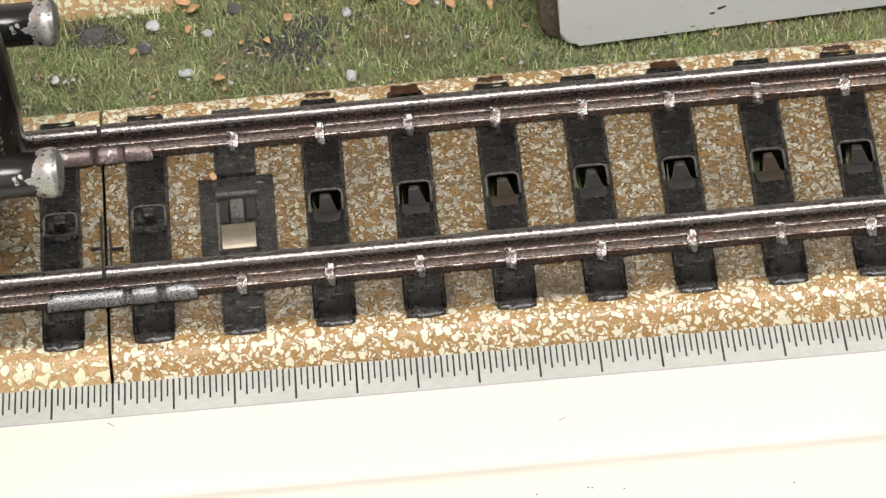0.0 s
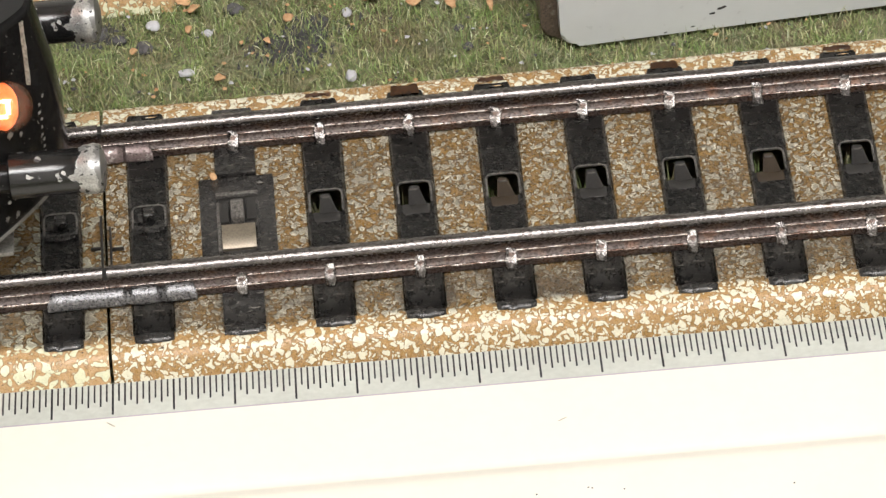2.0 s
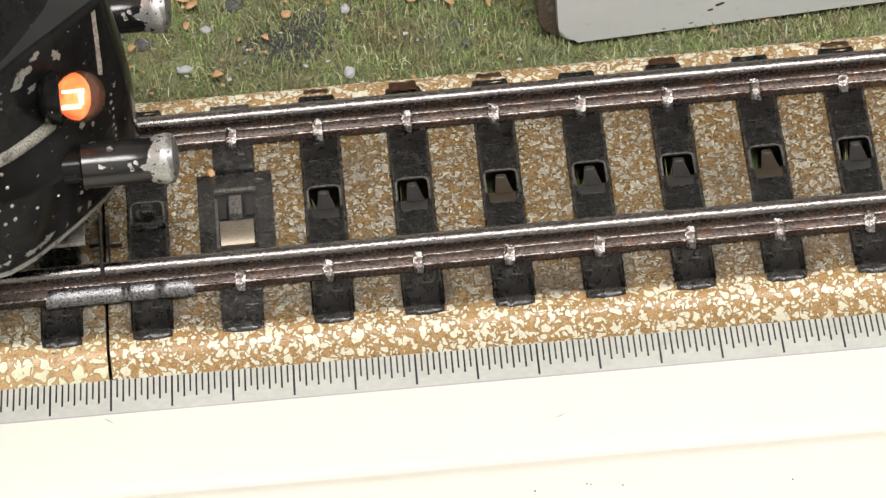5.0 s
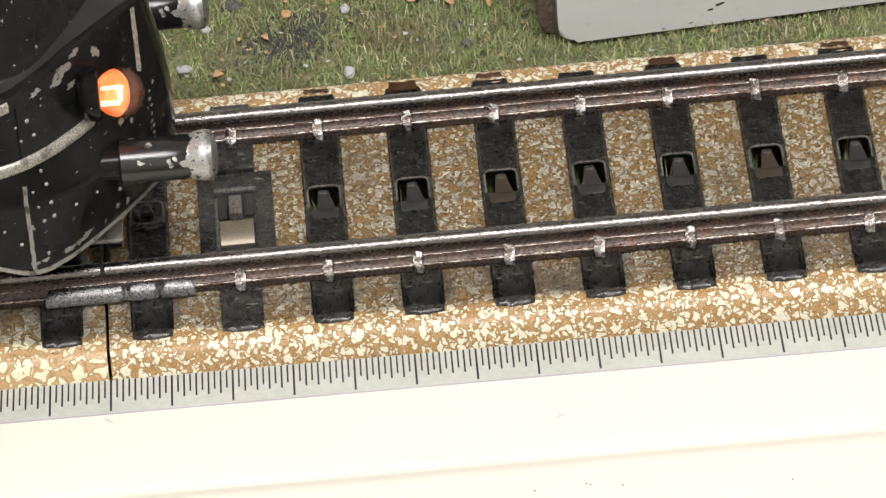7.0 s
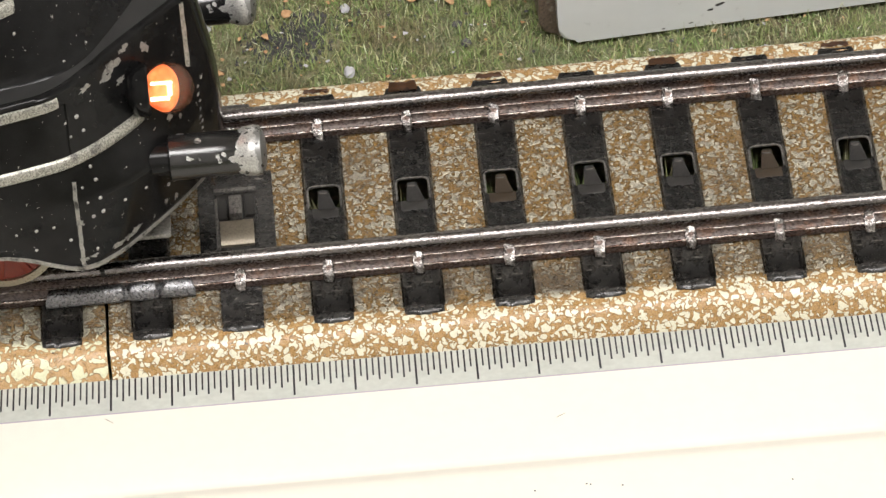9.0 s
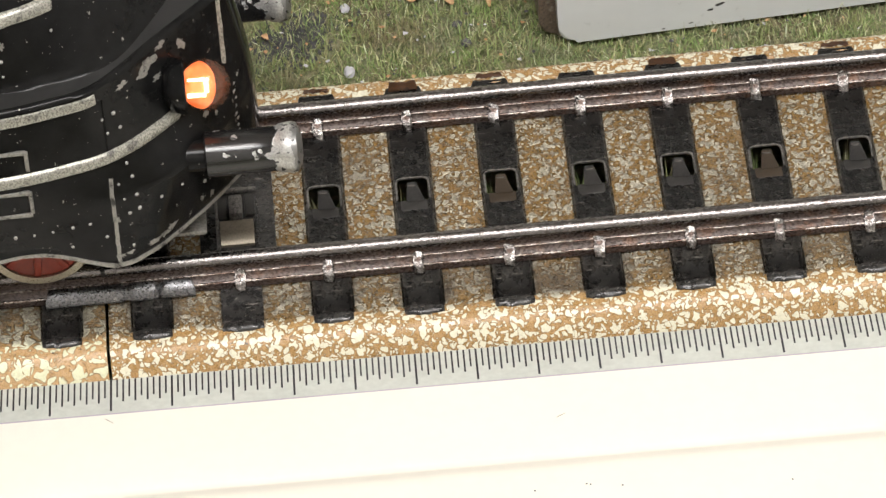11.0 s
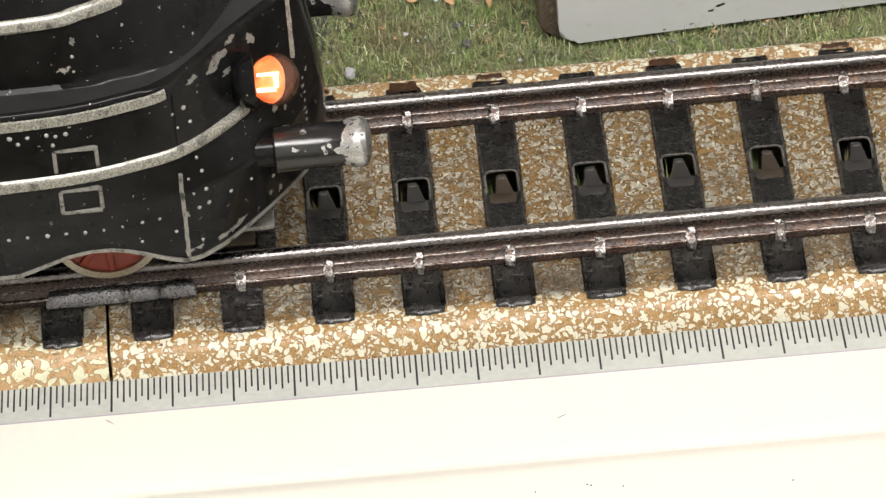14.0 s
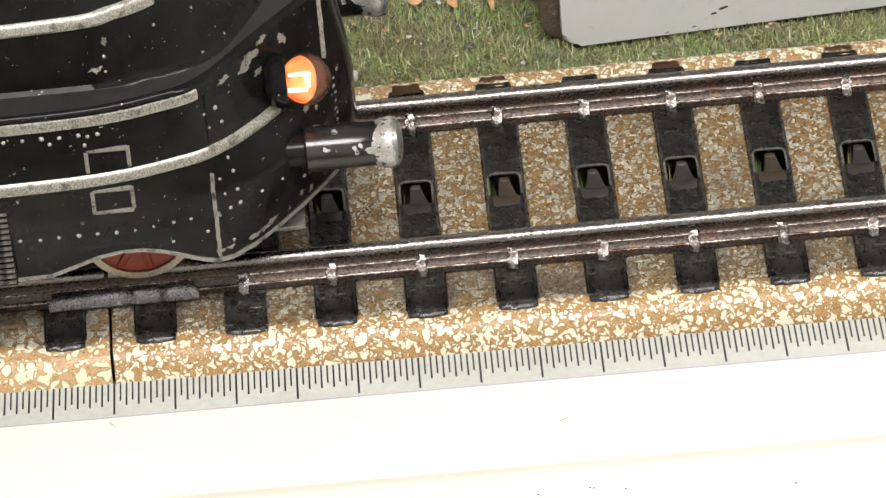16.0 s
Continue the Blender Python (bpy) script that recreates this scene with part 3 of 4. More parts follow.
def stud_mesh(mat):
    """Contact stud: a tapering tongue bent up through the slot from a flat root."""
    bm = box(-1.22, 1.22, -2.6, -1.15, 5.9, 6.25, 0.2, 3)
    vs = [bm.verts.new(c) for c in ((-0.62, -1.5, 6.2), (0.98, -1.5, 6.2), (0.36, -0.85, 7.5), (-0.46, -0.85, 7.5),
                                    (-0.6, -0.9, 5.6), (0.7, -0.9, 5.6), (0.36, -0.30, 7.45), (-0.46, -0.30, 7.45))]
    fs = [bm.faces.new([vs[i] for i in q]) for q in ((0, 1, 2, 3), (4, 7, 6, 5), (0, 4, 5, 1), (1, 5, 6, 2), (2, 6, 7, 3), (3, 7, 4, 0))]
    bmesh.ops.bevel(bm, geom=list({e for f in fs for e in f.edges}), offset=0.09, segments=2, affect="EDGES")
    return to_mesh(bm, "contact_stud", mat)


def clip_mesh(seed):
    """Bright tin lug folded over the rail foot."""
    rnd = random.Random(seed)
    prof = [(-0.30, 7.60), (-0.50, 7.56), (-0.64, 7.36), (-0.80, 7.22), (-1.15, 7.02), (-1.42, 6.75), (-1.58, 6.2), (-1.2, 6.2), (-0.9, 6.6), (-0.35, 7.2)]
    bm = bmesh.new()
    rings = []
    for x, k in ((-0.54, 0.72), (-0.42, 0.96), (-0.1, 1.05), (0.25, 1.0), (0.42, 0.96), (0.54, 0.72)):
        rings.append([bm.verts.new((x + rnd.uniform(-0.06, 0.06), y * k + rnd.uniform(-0.10, 0.10), 6.5 + (z - 6.5) * k + rnd.uniform(-0.10, 0.10))) for y, z in prof])
    n = len(prof)
    for a, b in zip(rings, rings[1:]):
        for i in range(n):
            bm.faces.new((a[i], a[(i + 1) % n], b[(i + 1) % n], b[i]))
    bm.faces.new(rings[0])
    bm.faces.new(rings[-1][::-1])
    return to_mesh(bm, "rail_clip", CLIP)


HEAD = [(0.66, 8.48), (0.638, 8.64), (0.572, 8.79), (0.467, 8.918), (0.33, 9.017), (0.171, 9.079), (0.0, 9.1), (-0.171, 9.079), (-0.33, 9.017), (-0.467, 8.918), (-0.572, 8.79), (-0.638, 8.64), (-0.66, 8.48), (-0.55, 8.25), (-0.33, 8.12), (0.33, 8.12), (0.55, 8.25)]
FOOT = [(0.3, 8.2), (-0.3, 8.2), (-0.32, 7.6), (-0.36, 7.46), (-0.437, 7.397), (-0.476, 7.399), (-0.512, 7.384), (-0.538, 7.355), (-0.55, 7.31), (-0.62, 7.1), (-0.9, 6.86), (-0.979, 6.873), (-1.03, 6.88), (-1.08, 6.864), (-1.118, 6.829), (-1.14, 6.77), (-1.1, 6.2), (1.05, 6.2), (1.12, 6.66), (1.08, 6.82), (0.62, 7.12), (0.42, 7.3), (0.32, 7.5)]


def rail(parent, y, x0, x1):
    r = part("rail", sweep([(y + a, b) for a, b in FOOT], steps(x0, x1, 1.5), True, 0.02, y), WEB, parent, "browned rail foot with a bright steel head")
    part("rail_head", sweep([(y + a, b) for a, b in HEAD], steps(x0 + 0.22, x1 - 0.12, 1.5), True, 0.015, y), RAIL, r, "polished steel rail head")
    # two added pale strips stand in for the highlights on the foot's edges
    for a, z, rad in ((-1.03, 6.80, 0.13), (-0.47, 7.34, 0.08)):
        ring = [(y + a + rad * math.cos(radians(k)), z + rad * math.sin(radians(k))) for k in range(0, 360, 30)]
        part("edge_glint", sweep(ring, steps(x0, x1, 1.5), True, 0.02, y), FOOT_GLINT, r, "thin bright strip painting the glint along the rail foot")
    return r


CLIPS = [clip_mesh(s) for s in range(5)]
SLEEPERS, SLEEPER_SHUT, RIM = [sleeper_mesh(True, k) for k in range(4)], sleeper_mesh(False), rim_mesh()
STUD_BLACK, STUD_BROWN = stud_mesh(STUD), stud_mesh(RUSTY)


def shut_stud():
    """Flattened stud of the end sleepers: a low tongue in a shallow pressed frame with a curved lower lip."""
    bm = box(-0.46, 0.46, -0.35, 0.72, 6.2, 6.86, 0.14, 3)
    box(-0.30, 0.30, 0.1, 0.6, 6.8, 6.98, 0.07, bm=bm)
    box(-0.95, -0.55, -0.7, 0.5, 6.2, 6.5, 0.12, bm=bm)
    rings = []
    for x in steps(-1.3, 1.3, 0.2):
        y = -1.35 - 0.22 * (1 - (x / 1.3) ** 2)
        rings.append([bm.verts.new((x, y + 0.36 * math.cos(radians(a)), 6.3 + 0.26 * math.sin(radians(a)) + 0.03 * noise.noise((x * 2, 1, 1)))) for a in range(0, 360, 45)])
    for p, q in zip(rings, rings[1:]):
        for i in range(8):
            bm.faces.new((p[i], p[(i + 1) % 8], q[(i + 1) % 8], q[i]))
    bm.faces.new(rings[0])
    bm.faces.new(rings[-1][::-1])
    return to_mesh(bm, "contact_stud", BLACK)


SHUT = shut_stud()


def lip_mesh(seed):
    """Rolled, dented end of a sleeper."""
    bm = bmesh.new()
    rings = []
    for x in steps(-1.62, 1.62, 0.135):
        u = abs(x) / 1.62
        r = 0.36 * (1 - 0.45 * u ** 5)
        ring = []
        for a in range(0, 360, 24):
            c, q = math.cos(radians(a)), math.sin(radians(a))
            k = 1 + 0.22 * noise.noise((x * 1.6 + seed * 9, c * 0.9, q * 0.9)) + 0.08 * noise.noise((x * 5 + seed, c * 3, q * 3))
            ring.append(bm.verts.new((x, -14.58 + r * 1.55 * c * k - 0.08 * (1 - u * u), 5.98 + r * q * k)))
        rings.append(ring)
    for p, q in zip(rings, rings[1:]):
        for i in range(15):
            bm.faces.new((p[i], p[(i + 1) % 15], q[(i + 1) % 15], q[i]))
    bm.faces.new(rings[0])
    bm.faces.new(rings[-1][::-1])
    return to_mesh(bm, "sleeper_lip", BLACK)


LIPS = [lip_mesh(k) for k in range(5)]
# pale sliver along the stud's top edge, a highlight made as a part
STUD_GLINT = to_mesh(box(-0.42, 0.32, -0.92, -0.80, 7.38, 7.52, 0.05), "stud_glint", EDGE_RIM)


def track_section(x0, x1, ks, tin, label, fine):
    t = thing("track_section", label, "model track", "joined track sections")
    part("embankment", shoulder(-1, x0, x1), tin, t, "glossy ochre tinplate slope with cream blots")
    part("embankment", shoulder(1, x0, x1), tin, t)
    edges = []
    for k in ks:
        c = PITCH * (k + 0.5)
        edges.append((c - 1.74, c + 1.74))
    edges.sort()
    cuts = [x0] + [e for ab in edges for e in ab] + [x1]
    for a, b in zip(cuts[::2], cuts[1::2]):
        part("ballast_panel", panel(a, b, fine and -14 < a < 75, tin), tin, t)
    for y in (NEAR, FAR):
        rail(t, y, x0 - 0.18, x1 + 0.08)
    rnd = random.Random(len(ks))
    for k in ks:
        c = PITCH * (k + 0.5)
        if k == 1:
            continue
        shut = k in (0, -1)
        s = part("sleeper", SLEEPER_SHUT if shut else SLEEPERS[k % 4], PRESSED, t, at=(c, 0, 0))
        if shut:
            part("rim", RIM, EDGE_RIM, s)
            part("contact_stud", SHUT, BLACK, s)
        else:
            part("rim", RIM, EDGE_RIM, s)
            part("stud_glint", STUD_GLINT, EDGE_RIM, s)
            brown = k in (4, 7)
            part("contact_stud", STUD_BROWN if brown else STUD_BLACK, STUD, s, "rust-brown contact stud" if brown else "")
        part("sleeper_lip", LIPS[k % 5], BLACK, s, "glossy rolled end of the sleeper")
        for y in (NEAR, FAR):
            if shut:
                continue
            part("rail_clip", CLIPS[rnd.randrange(5)], CLIP, s, at=(rnd.uniform(-0.12, 0.12), y, 0))
    return t


right = track_section(0.14, 111.0, list(range(0, 15)), BED, "ochre speckled tinplate model track with black sleepers", True)
left = track_section(-133.2, -0.14, list(range(-18, 0)), BED_OLD, "lighter speckled tinplate model track joined end to end", True)


def feeder(parent, c):
    """The connection sleeper: a wide black plate with a slot, tongue and nickel contact."""
    p = part("feeder_plate", box(c - 3.15, c + 3.15, -8.2, 4.3, 5.7, 6.25, 0.15), BLACK, parent, "wide black connection plate with a contact slot")
    part("sleeper", box(c - 1.72, c + 1.72, 4.5, 13.0, 5.7, 6.45, 0.2), BLACK, p)
    bm = sweep([(-8.3, 6.2), (-10.4, 6.15), (-11.4, 5.8), (-12.6, 5.35), (-13.6, 5.45), (-14.2, 5.95), (-14.9, 6.1), (-15.1, 5.9), (-15.0, 5.3), (-8.3, 5.3)], steps(c - 1.70, c + 1.70, 0.85))
    part("sleeper", bm, BLACK, p)
    part("sleeper_lip", LIPS[1], BLACK, p, at=(c, 0, 0))
    part("slot_edge", box(c - 1.75, c + 1.75, 1.6, 2.0, 6.2, 6.62, 0.1), EDGE_RIM, p)
    # no opening: a thin black sheet paints the dark hollow
    part("slot", box(c - 1.6, c + 1.6, -2.2, 1.55, 6.2, 6.32, 0.05), INSIDE, p)
    # paler metal here paints the light that sets the raised tongue off
    part("tongue", box(c - 0.55, c + 0.55, -2.1, 0.3, 6.1, 7.3, 0.16), EDGE_RIM, p)
    part("slot_cheek", box(c - 1.6, c - 0.7, -1.8, 0.9, 6.2, 6.6, 0.12), STUD, p)
    part("slot_cheek", box(c + 0.7, c + 1.6, -1.6, 1.0, 6.2, 6.65, 0.12), STUD, p)
    bm = sweep([(-5.1, 6.2), (-5.1, 6.5), (-4.85, 6.75), (-3.6, 6.95), (-2.5, 6.9), (-2.3, 6.2)], steps(c - 1.4, c + 1.4, 0.7))
    part("contact", bm, NICKEL, p, "bright nickel contact tongue")
    part("contact_frame", box(c - 1.75, c - 1.45, -5.4, 0.8, 6.2, 6.6, 0.1), EDGE_RIM, p)
    part("contact_frame", box(c + 1.45, c + 1.75, -5.4, 0.8, 6.2, 6.5, 0.1), BLACK, p)
    part("crumb", lump_at(c - 1.9, 4.35, 6.42, 0.34), LEAF, p, "orange crumb of dirt")
    for y in (NEAR, FAR):
        part("rail_clip", CLIPS[2 if y > 0 else 3], CLIP, p, at=(c, y, 0))


def lump_at(x, y, z, r):
    bm = bmesh.new()
    bmesh.ops.create_icosphere(bm, subdivisions=2, radius=r)
    for v in bm.verts:
        v.co = v.co * (1 + 0.5 * noise.noise(v.co * 2.5)) + Vector((x, y, z))
    return bm


feeder(right, PITCH * 1.5)


def fishplate(parent, y, x0, x1, mat, label):
    """Rail joiner: a folded strip with two crimped notches along the foot of the rail."""
    prof = [(-0.75, 7.45), (-1.15, 7.4), (-1.55, 7.0), (-1.75, 6.4), (-1.6, 6.15), (-0.7, 6.15)]
    bm = bmesh.new()
    rings = []
    for x in steps(x0, x1, 0.25):
        u = (x - x0) / (x1 - x0)
        dent = sum(0.62 * math.exp(-((u - c) / 0.018) ** 2) for c in (0.54, 0.76))
        end = 0.45 * max(0, 1 - min(u, 1 - u) / 0.05)
        rings.append([bm.verts.new((x + end * (0.6 if z > 7 else 0) * (1 if u < 0.5 else -1), y + a * (1 - dent * 0.2) , z - dent * 0.6 * (z > 6.5) - end * 0.25 * (z > 6.5))) for a, z in prof])
    for a, b in zip(rings, rings[1:]):
        for i in range(len(prof)):
            j = (i + 1) % len(prof)
            bm.faces.new((a[i], a[j], b[j], b[i]))
    bm.faces.new(rings[0])
    bm.faces.new(rings[-1][::-1])
    part("fishplate", bm, mat, parent, label)


def bent_tab(c, w, d, seed):
    """A rusty sheet tab, buckled and frayed at its rim."""
    bm = bmesh.new()
    n, rows = 9, []
    for j in range(5):
        v = j / 4
        row = []
        for i in range(n):
            u = 2 * i / (n - 1) - 1
            ragged = 0.22 * noise.noise((u * 3 + seed * 5, j * 0.4, 2)) * (1 if j in (0, 4) else 0.3)
            row.append(bm.verts.new((c + u * w * (1 - 0.12 * v), 14.25 - d * (1 - v) + ragged, 6.10 + 0.14 * math.sin(v * 2.6) + 0.12 * noise.noise((u * 2 + seed, v * 2, 6)))))
        rows.append(row)
    for a, b in zip(rows, rows[1:]):
        for i in range(n - 1):
            bm.faces.new((a[i], a[i + 1], b[i + 1], b[i]))
    bmesh.ops.solidify(bm, geom=bm.faces[:], thickness=0.14)
    return bm


# a black block in each rail gap stands in for the shade inside it
for y in (NEAR, FAR):
    part("joint_gap_shade", box(-0.28, 0.36, y - 0.5, y + 0.5, 8.15, 8.72, 0.05), INSIDE, right, "dark block painting the shade between two rail ends")
for x0, x1, y0, y1 in ((-0.42, -0.2, -7.4, 0.8), (0.34, 0.52, -5.4, -0.6), (-1.25, -0.4, -3.3, -3.08), (0.5, 1.5, -3.5, -3.32), (-0.2, 0.4, -7.6, -6.1)):
    part("joint_lug", box(x0, x1, y0, y1, 5.9, 6.32, 0.08), STUD, right, "dark metal lug at the track joint")
for k, w, d in ((3, 1.25, 1.1), (6, 1.2, 0.8), (4, 1.15, 0.4), (8, 1.2, 0.5), (2, 1.1, 0.35)):
    c = PITCH * (k + 0.5)
    part("rusty_tab", bent_tab(c, w, d, k), RUST, right, "rust-brown folded tab behind the rail")

fishplate(right, NEAR, -4.9, 7.4, PLATE, "grey steel rail joiner with crimped notches")
fishplate(right, FAR, -6.5, 4.3, PINK, "browned rail joiner with bare edges")


def second_track():
    t = thing("distant_track", "piece of ochre speckled tinplate track beyond the grass", "model track", at=(0, 53.9, 0))
    part("embankment", shoulder(-1, -60, 6.6), BED_OLD, t)
    part("embankment", shoulder(1, -60, 6.6), BED_OLD, t)
    part("ballast_panel", panel(-60, 6.6, False, BED_OLD), BED_OLD, t)
    for y in (NEAR, FAR):
        rail(t, y, -60, 6.6)


second_track()


# ------------------------------------------------------------------ ruler
FLECKS = [(33.4, -36.0, 5.33), (37.5, -35.7, 5.33), (37.8, -35.8, 5.33), (40.3, -36.2, 5.33), (53.6, -37.2, 5.33)]


def ruler():
    t = thing("ruler", "white plastic ruler with fine black half-millimetre marks", "ruler")
    turn = -0.0085          # it lies a little askew to the track
    edge_y, ridge_y, edge_z, ridge_z = -17.35, -22.35, 3.9, 4.8
    body = [(ridge_y, ridge_z), (-30.4, 4.80), (-31.2, 4.62), (-31.6, 4.50), (-32.0, 4.60), (-32.9, 5.18), (-33.5, 5.32), (-34.2, 5.34), (-48, 5.3), (-49, 4.8), (-49, 0.1), (ridge_y, 0.1)]
    part("body", sweep(body, steps(-120, 190, 5)), WHITE, t, "glossy cream-white ruler body")
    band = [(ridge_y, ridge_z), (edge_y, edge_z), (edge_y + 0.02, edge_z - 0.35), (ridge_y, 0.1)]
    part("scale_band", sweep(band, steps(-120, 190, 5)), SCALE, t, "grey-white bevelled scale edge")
    part("edge_line", sweep([(ridge_y - 0.06, ridge_z + 0.012), (ridge_y + 0.10, ridge_z - 0.006), (ridge_y + 0.10, ridge_z - 0.05), (ridge_y - 0.06, ridge_z - 0.05)], steps(-120, 190, 5)), VIOLET, t)
    meshes = {}
    slope = (ridge_z - edge_z) / (edge_y - ridge_y)
    for kind, length, w in (("a", 4.55, 0.085), ("b", 3.3, 0.075), ("c", 2.6, 0.07)):
        bm = bmesh.new()
        y0, y1 = edge_y - 0.05, edge_y - length
        vs = []
        for dz in (0.015, -0.05):
            for x, y in ((-w, y0), (w, y0), (w, y1), (-w, y1)):
                vs.append(bm.verts.new((x, y, edge_z + (edge_y - y) * slope + dz)))
        for q in ((0, 1, 2, 3), (4, 7, 6, 5), (0, 4, 5, 1), (1, 5, 6, 2), (2, 6, 7, 3), (3, 7, 4, 0)):
            bm.faces.new([vs[i] for i in q])
        meshes[kind] = to_mesh(bm, "scale_mark", INK)
    step_mm = 4.947
    for i in range(-26, 160):
        kind = "a" if i % 10 == 0 else ("b" if i % 2 == 0 else "c")
        part("scale_mark", meshes[kind], INK, t, at=(0.15 + i * step_mm / 10, 0, 0))
    fleck = to_mesh(box(-0.07, 0.07, -0.06, 0.06, -0.02, 0.04, 0.02), "fleck", INK)
    for x, y, z in FLECKS:
        part("fleck", fleck, INK, t, "dark speck of dirt", at=(x, y, z))
    hair = to_mesh(box(-0.4, 0.4, -0.03, 0.03, 0.0, 0.04, 0.015), "fibre", TYRE)
    for x, y, a in ((36.1, -27.1, 28), (0.0, -23.2, -42)):
        part("fibre", hair, TYRE, t, "fine pale brown fibre", at=(x, y, 4.83)).rotation_euler = (0, 0, radians(a))
    t.matrix_basis = Matrix.Rotation(turn, 4, "Z")
    return t


ruler()


# ------------------------------------------------------------------ grey box beyond the track
def grey_box():
    t = thing("metal_box", "pale grey enamelled sheet-metal box with rounded corners and chipped edge", "box", at=(39.95, 23.85, 0))
    t.rotation_euler = (0, 0, radians(3.6))
    r, w, h = 1.6, 52.0, 20.0
    out = []
    for cx, cz, a0 in ((r, r, 180), (w - r, r, 270), (w - r, h - r, 0), (r, h - r, 90)):
        for k in range(7):
            a = radians(a0 + 90 * k / 6)
            out.append((cx + r * math.cos(a), cz + r * math.sin(a)))

    def slab(y0, y1, dx, grow, bev):
        bm = bmesh.new()
        rings = [[bm.verts.new((x + dx, y, 0.7 + z)) for x, z in out] for y in (y0, y1)]
        n = len(out)
        f = [bm.faces.new(rings[0]), bm.faces.new(rings[1][::-1])]
        for i in range(n):
            bm.faces.new((rings[0][i], rings[1][i], rings[1][(i + 1) % n], rings[0][(i + 1) % n]))
        bmesh.ops.bevel(bm, geom=list(f[0].edges), offset=bev, segments=3, affect="EDGES")
        return bm
    part("front", slab(0, 1.2, 0, 0, 0.3), GREYBOX, t, "smooth pale grey front panel")
    part("body", slab(1.25, 18, -1.5, 0, 0.3), BROWN, t, "dark brown worn metal side")
    for k, (fx, fz, rx, rz) in enumerate(((14.2, 2.9, 0.45, 0.18), (13.4, 2.4, 0.3, 0.14), (11.6, 1.2, 0.2, 0.1), (9.2, 0.95, 0.16, 0.08), (25.5, 3.6, 0.3, 0.12))):
        bm = bmesh.new()
        rnd = random.Random(k + 50)
        mid = bm.verts.new((fx, -0.03, fz))
        ring = [bm.verts.new((fx + rx * rnd.uniform(0.5, 1.2) * math.cos(i * 0.7) + 0.5 * rx * math.sin(i * 0.7), -0.02, fz + rz * rnd.uniform(0.5, 1.2) * math.sin(i * 0.7))) for i in range(9)]
        low = [bm.verts.new((v.co.x, 0.05, v.co.z)) for v in ring]
        for i in range(9):
            bm.faces.new((mid, ring[i], ring[(i + 1) % 9]))
            bm.faces.new((ring[i], low[i], low[(i + 1) % 9], ring[(i + 1) % 9]))
        part("paint_flake", bm, INSIDE, t, "dark chip in the grey paint")
    part("base_plate", box(0.5, w - 0.5, 1.3, 17.5, -0.1, 0.9, 0.1), BROWN, t)


grey_box()


# ------------------------------------------------------------------ locomotive (its own space: metres, placed by motions())
def smooth_line(pts, n):
    out = []
    for i in range(len(pts) - 1):
        p0, p1, p2 = pts[max(i - 1, 0)], pts[i], pts[i + 1]
        p3 = pts[min(i + 2, len(pts) - 1)]
        for k in range(n):
            t = k / n
            out.append(tuple(0.5 * (2 * b + (c - a) * t + (2 * a - 5 * b + 4 * c - d) * t * t + (3 * b - a - 3 * c + d) * t ** 3) for a, b, c, d in zip(p0, p1, p2, p3)))
    out.append(pts[-1])
    return out


# half outlines of the streamlined nose at its design heights, from the tail to the tip
LOWER_EDGE = [(-70, -14.9), (-20, -15.0), (2, -15.2), (9.4, -15.0), (12, -13.8), (14.0, -12.0), (16.9, -8.8), (19.7, -5.1), (21.2, -2.4), (21.6, 0)]
BUFFER_LINE = [(-70, -15.9), (-20, -15.9), (0, -15.9), (8.6, -14.8), (12.4, -13.4), (15.3, -11.5), (17.9, -8.5), (20.1, -4.3), (21.35, -1.9), (21.65, 0)]
BELT_LINE = [(-70, -16.2), (-20, -16.2), (-1, -15.95), (7.4, -14.5), (11, -12.9), (13.9, -10.5), (16.1, -8.1), (19.6, -3.85), (21.05, -1.7), (21.35, 0)]
EAVES = [(-70, -15.4), (-20, -15.4), (-1, -15.3), (6.3, -14.1), (9.4, -12.9), (11.8, -10.6), (14.2, -7.8), (17.7, -4.1), (19.8, -1.8), (20.3, 0)]
BOILER_FOOT = [(-70, -12.8), (-20, -12.8), (1, -12.7), (5.2, -12.1), (8.5, -11.3), (11.0, -9.6), (13.0, -6.7), (15.0, -3.1), (15.7, -1.3), (15.9, 0)]
BOILER_SHOULDER = [(-70, -12.4), (-20, -12.4), (-1, -11.9), (3.4, -10.9), (6.2, -9.6), (8.6, -7.7), (10.3, -5.3), (11.7, -2.6), (12.2, -1.1), (12.3, 0)]


def narrowed(pts, ky, dx):
    """The same outline, slimmer and set back at the nose."""
    return [(x + (dx if x > -30 else 0), y * ky) for x, y in pts]


OUTLINES = [(14.0, LOWER_EDGE), (20.5, BUFFER_LINE), (24.0, BELT_LINE), (30.75, EAVES), (31.15, narrowed(EAVES, 0.98, -0.4)),
            (31.3, narrowed(BOILER_FOOT, 1.025, 0.3)), (31.6, BOILER_FOOT), (37.0, BOILER_SHOULDER), (42.0, narrowed(BOILER_SHOULDER, 0.86, -3.4)),
            (45.5, narrowed(BOILER_SHOULDER, 0.57, -7.8)), (46.8, narrowed(BOILER_SHOULDER, 0.2, -15.0))]


def outline(z):
    """Control points of the half outline at height z."""
    for (za, a), (zb, b) in zip(OUTLINES, OUTLINES[1:]):
        if za <= z <= zb:
            u = (z - za) / (zb - za)
            return [(p[0] + (q[0] - p[0]) * u, p[1] + (q[1] - p[1]) * u) for p, q in zip(a, b)]
    return OUTLINES[0][1] if z < 20 else OUTLINES[-1][1]


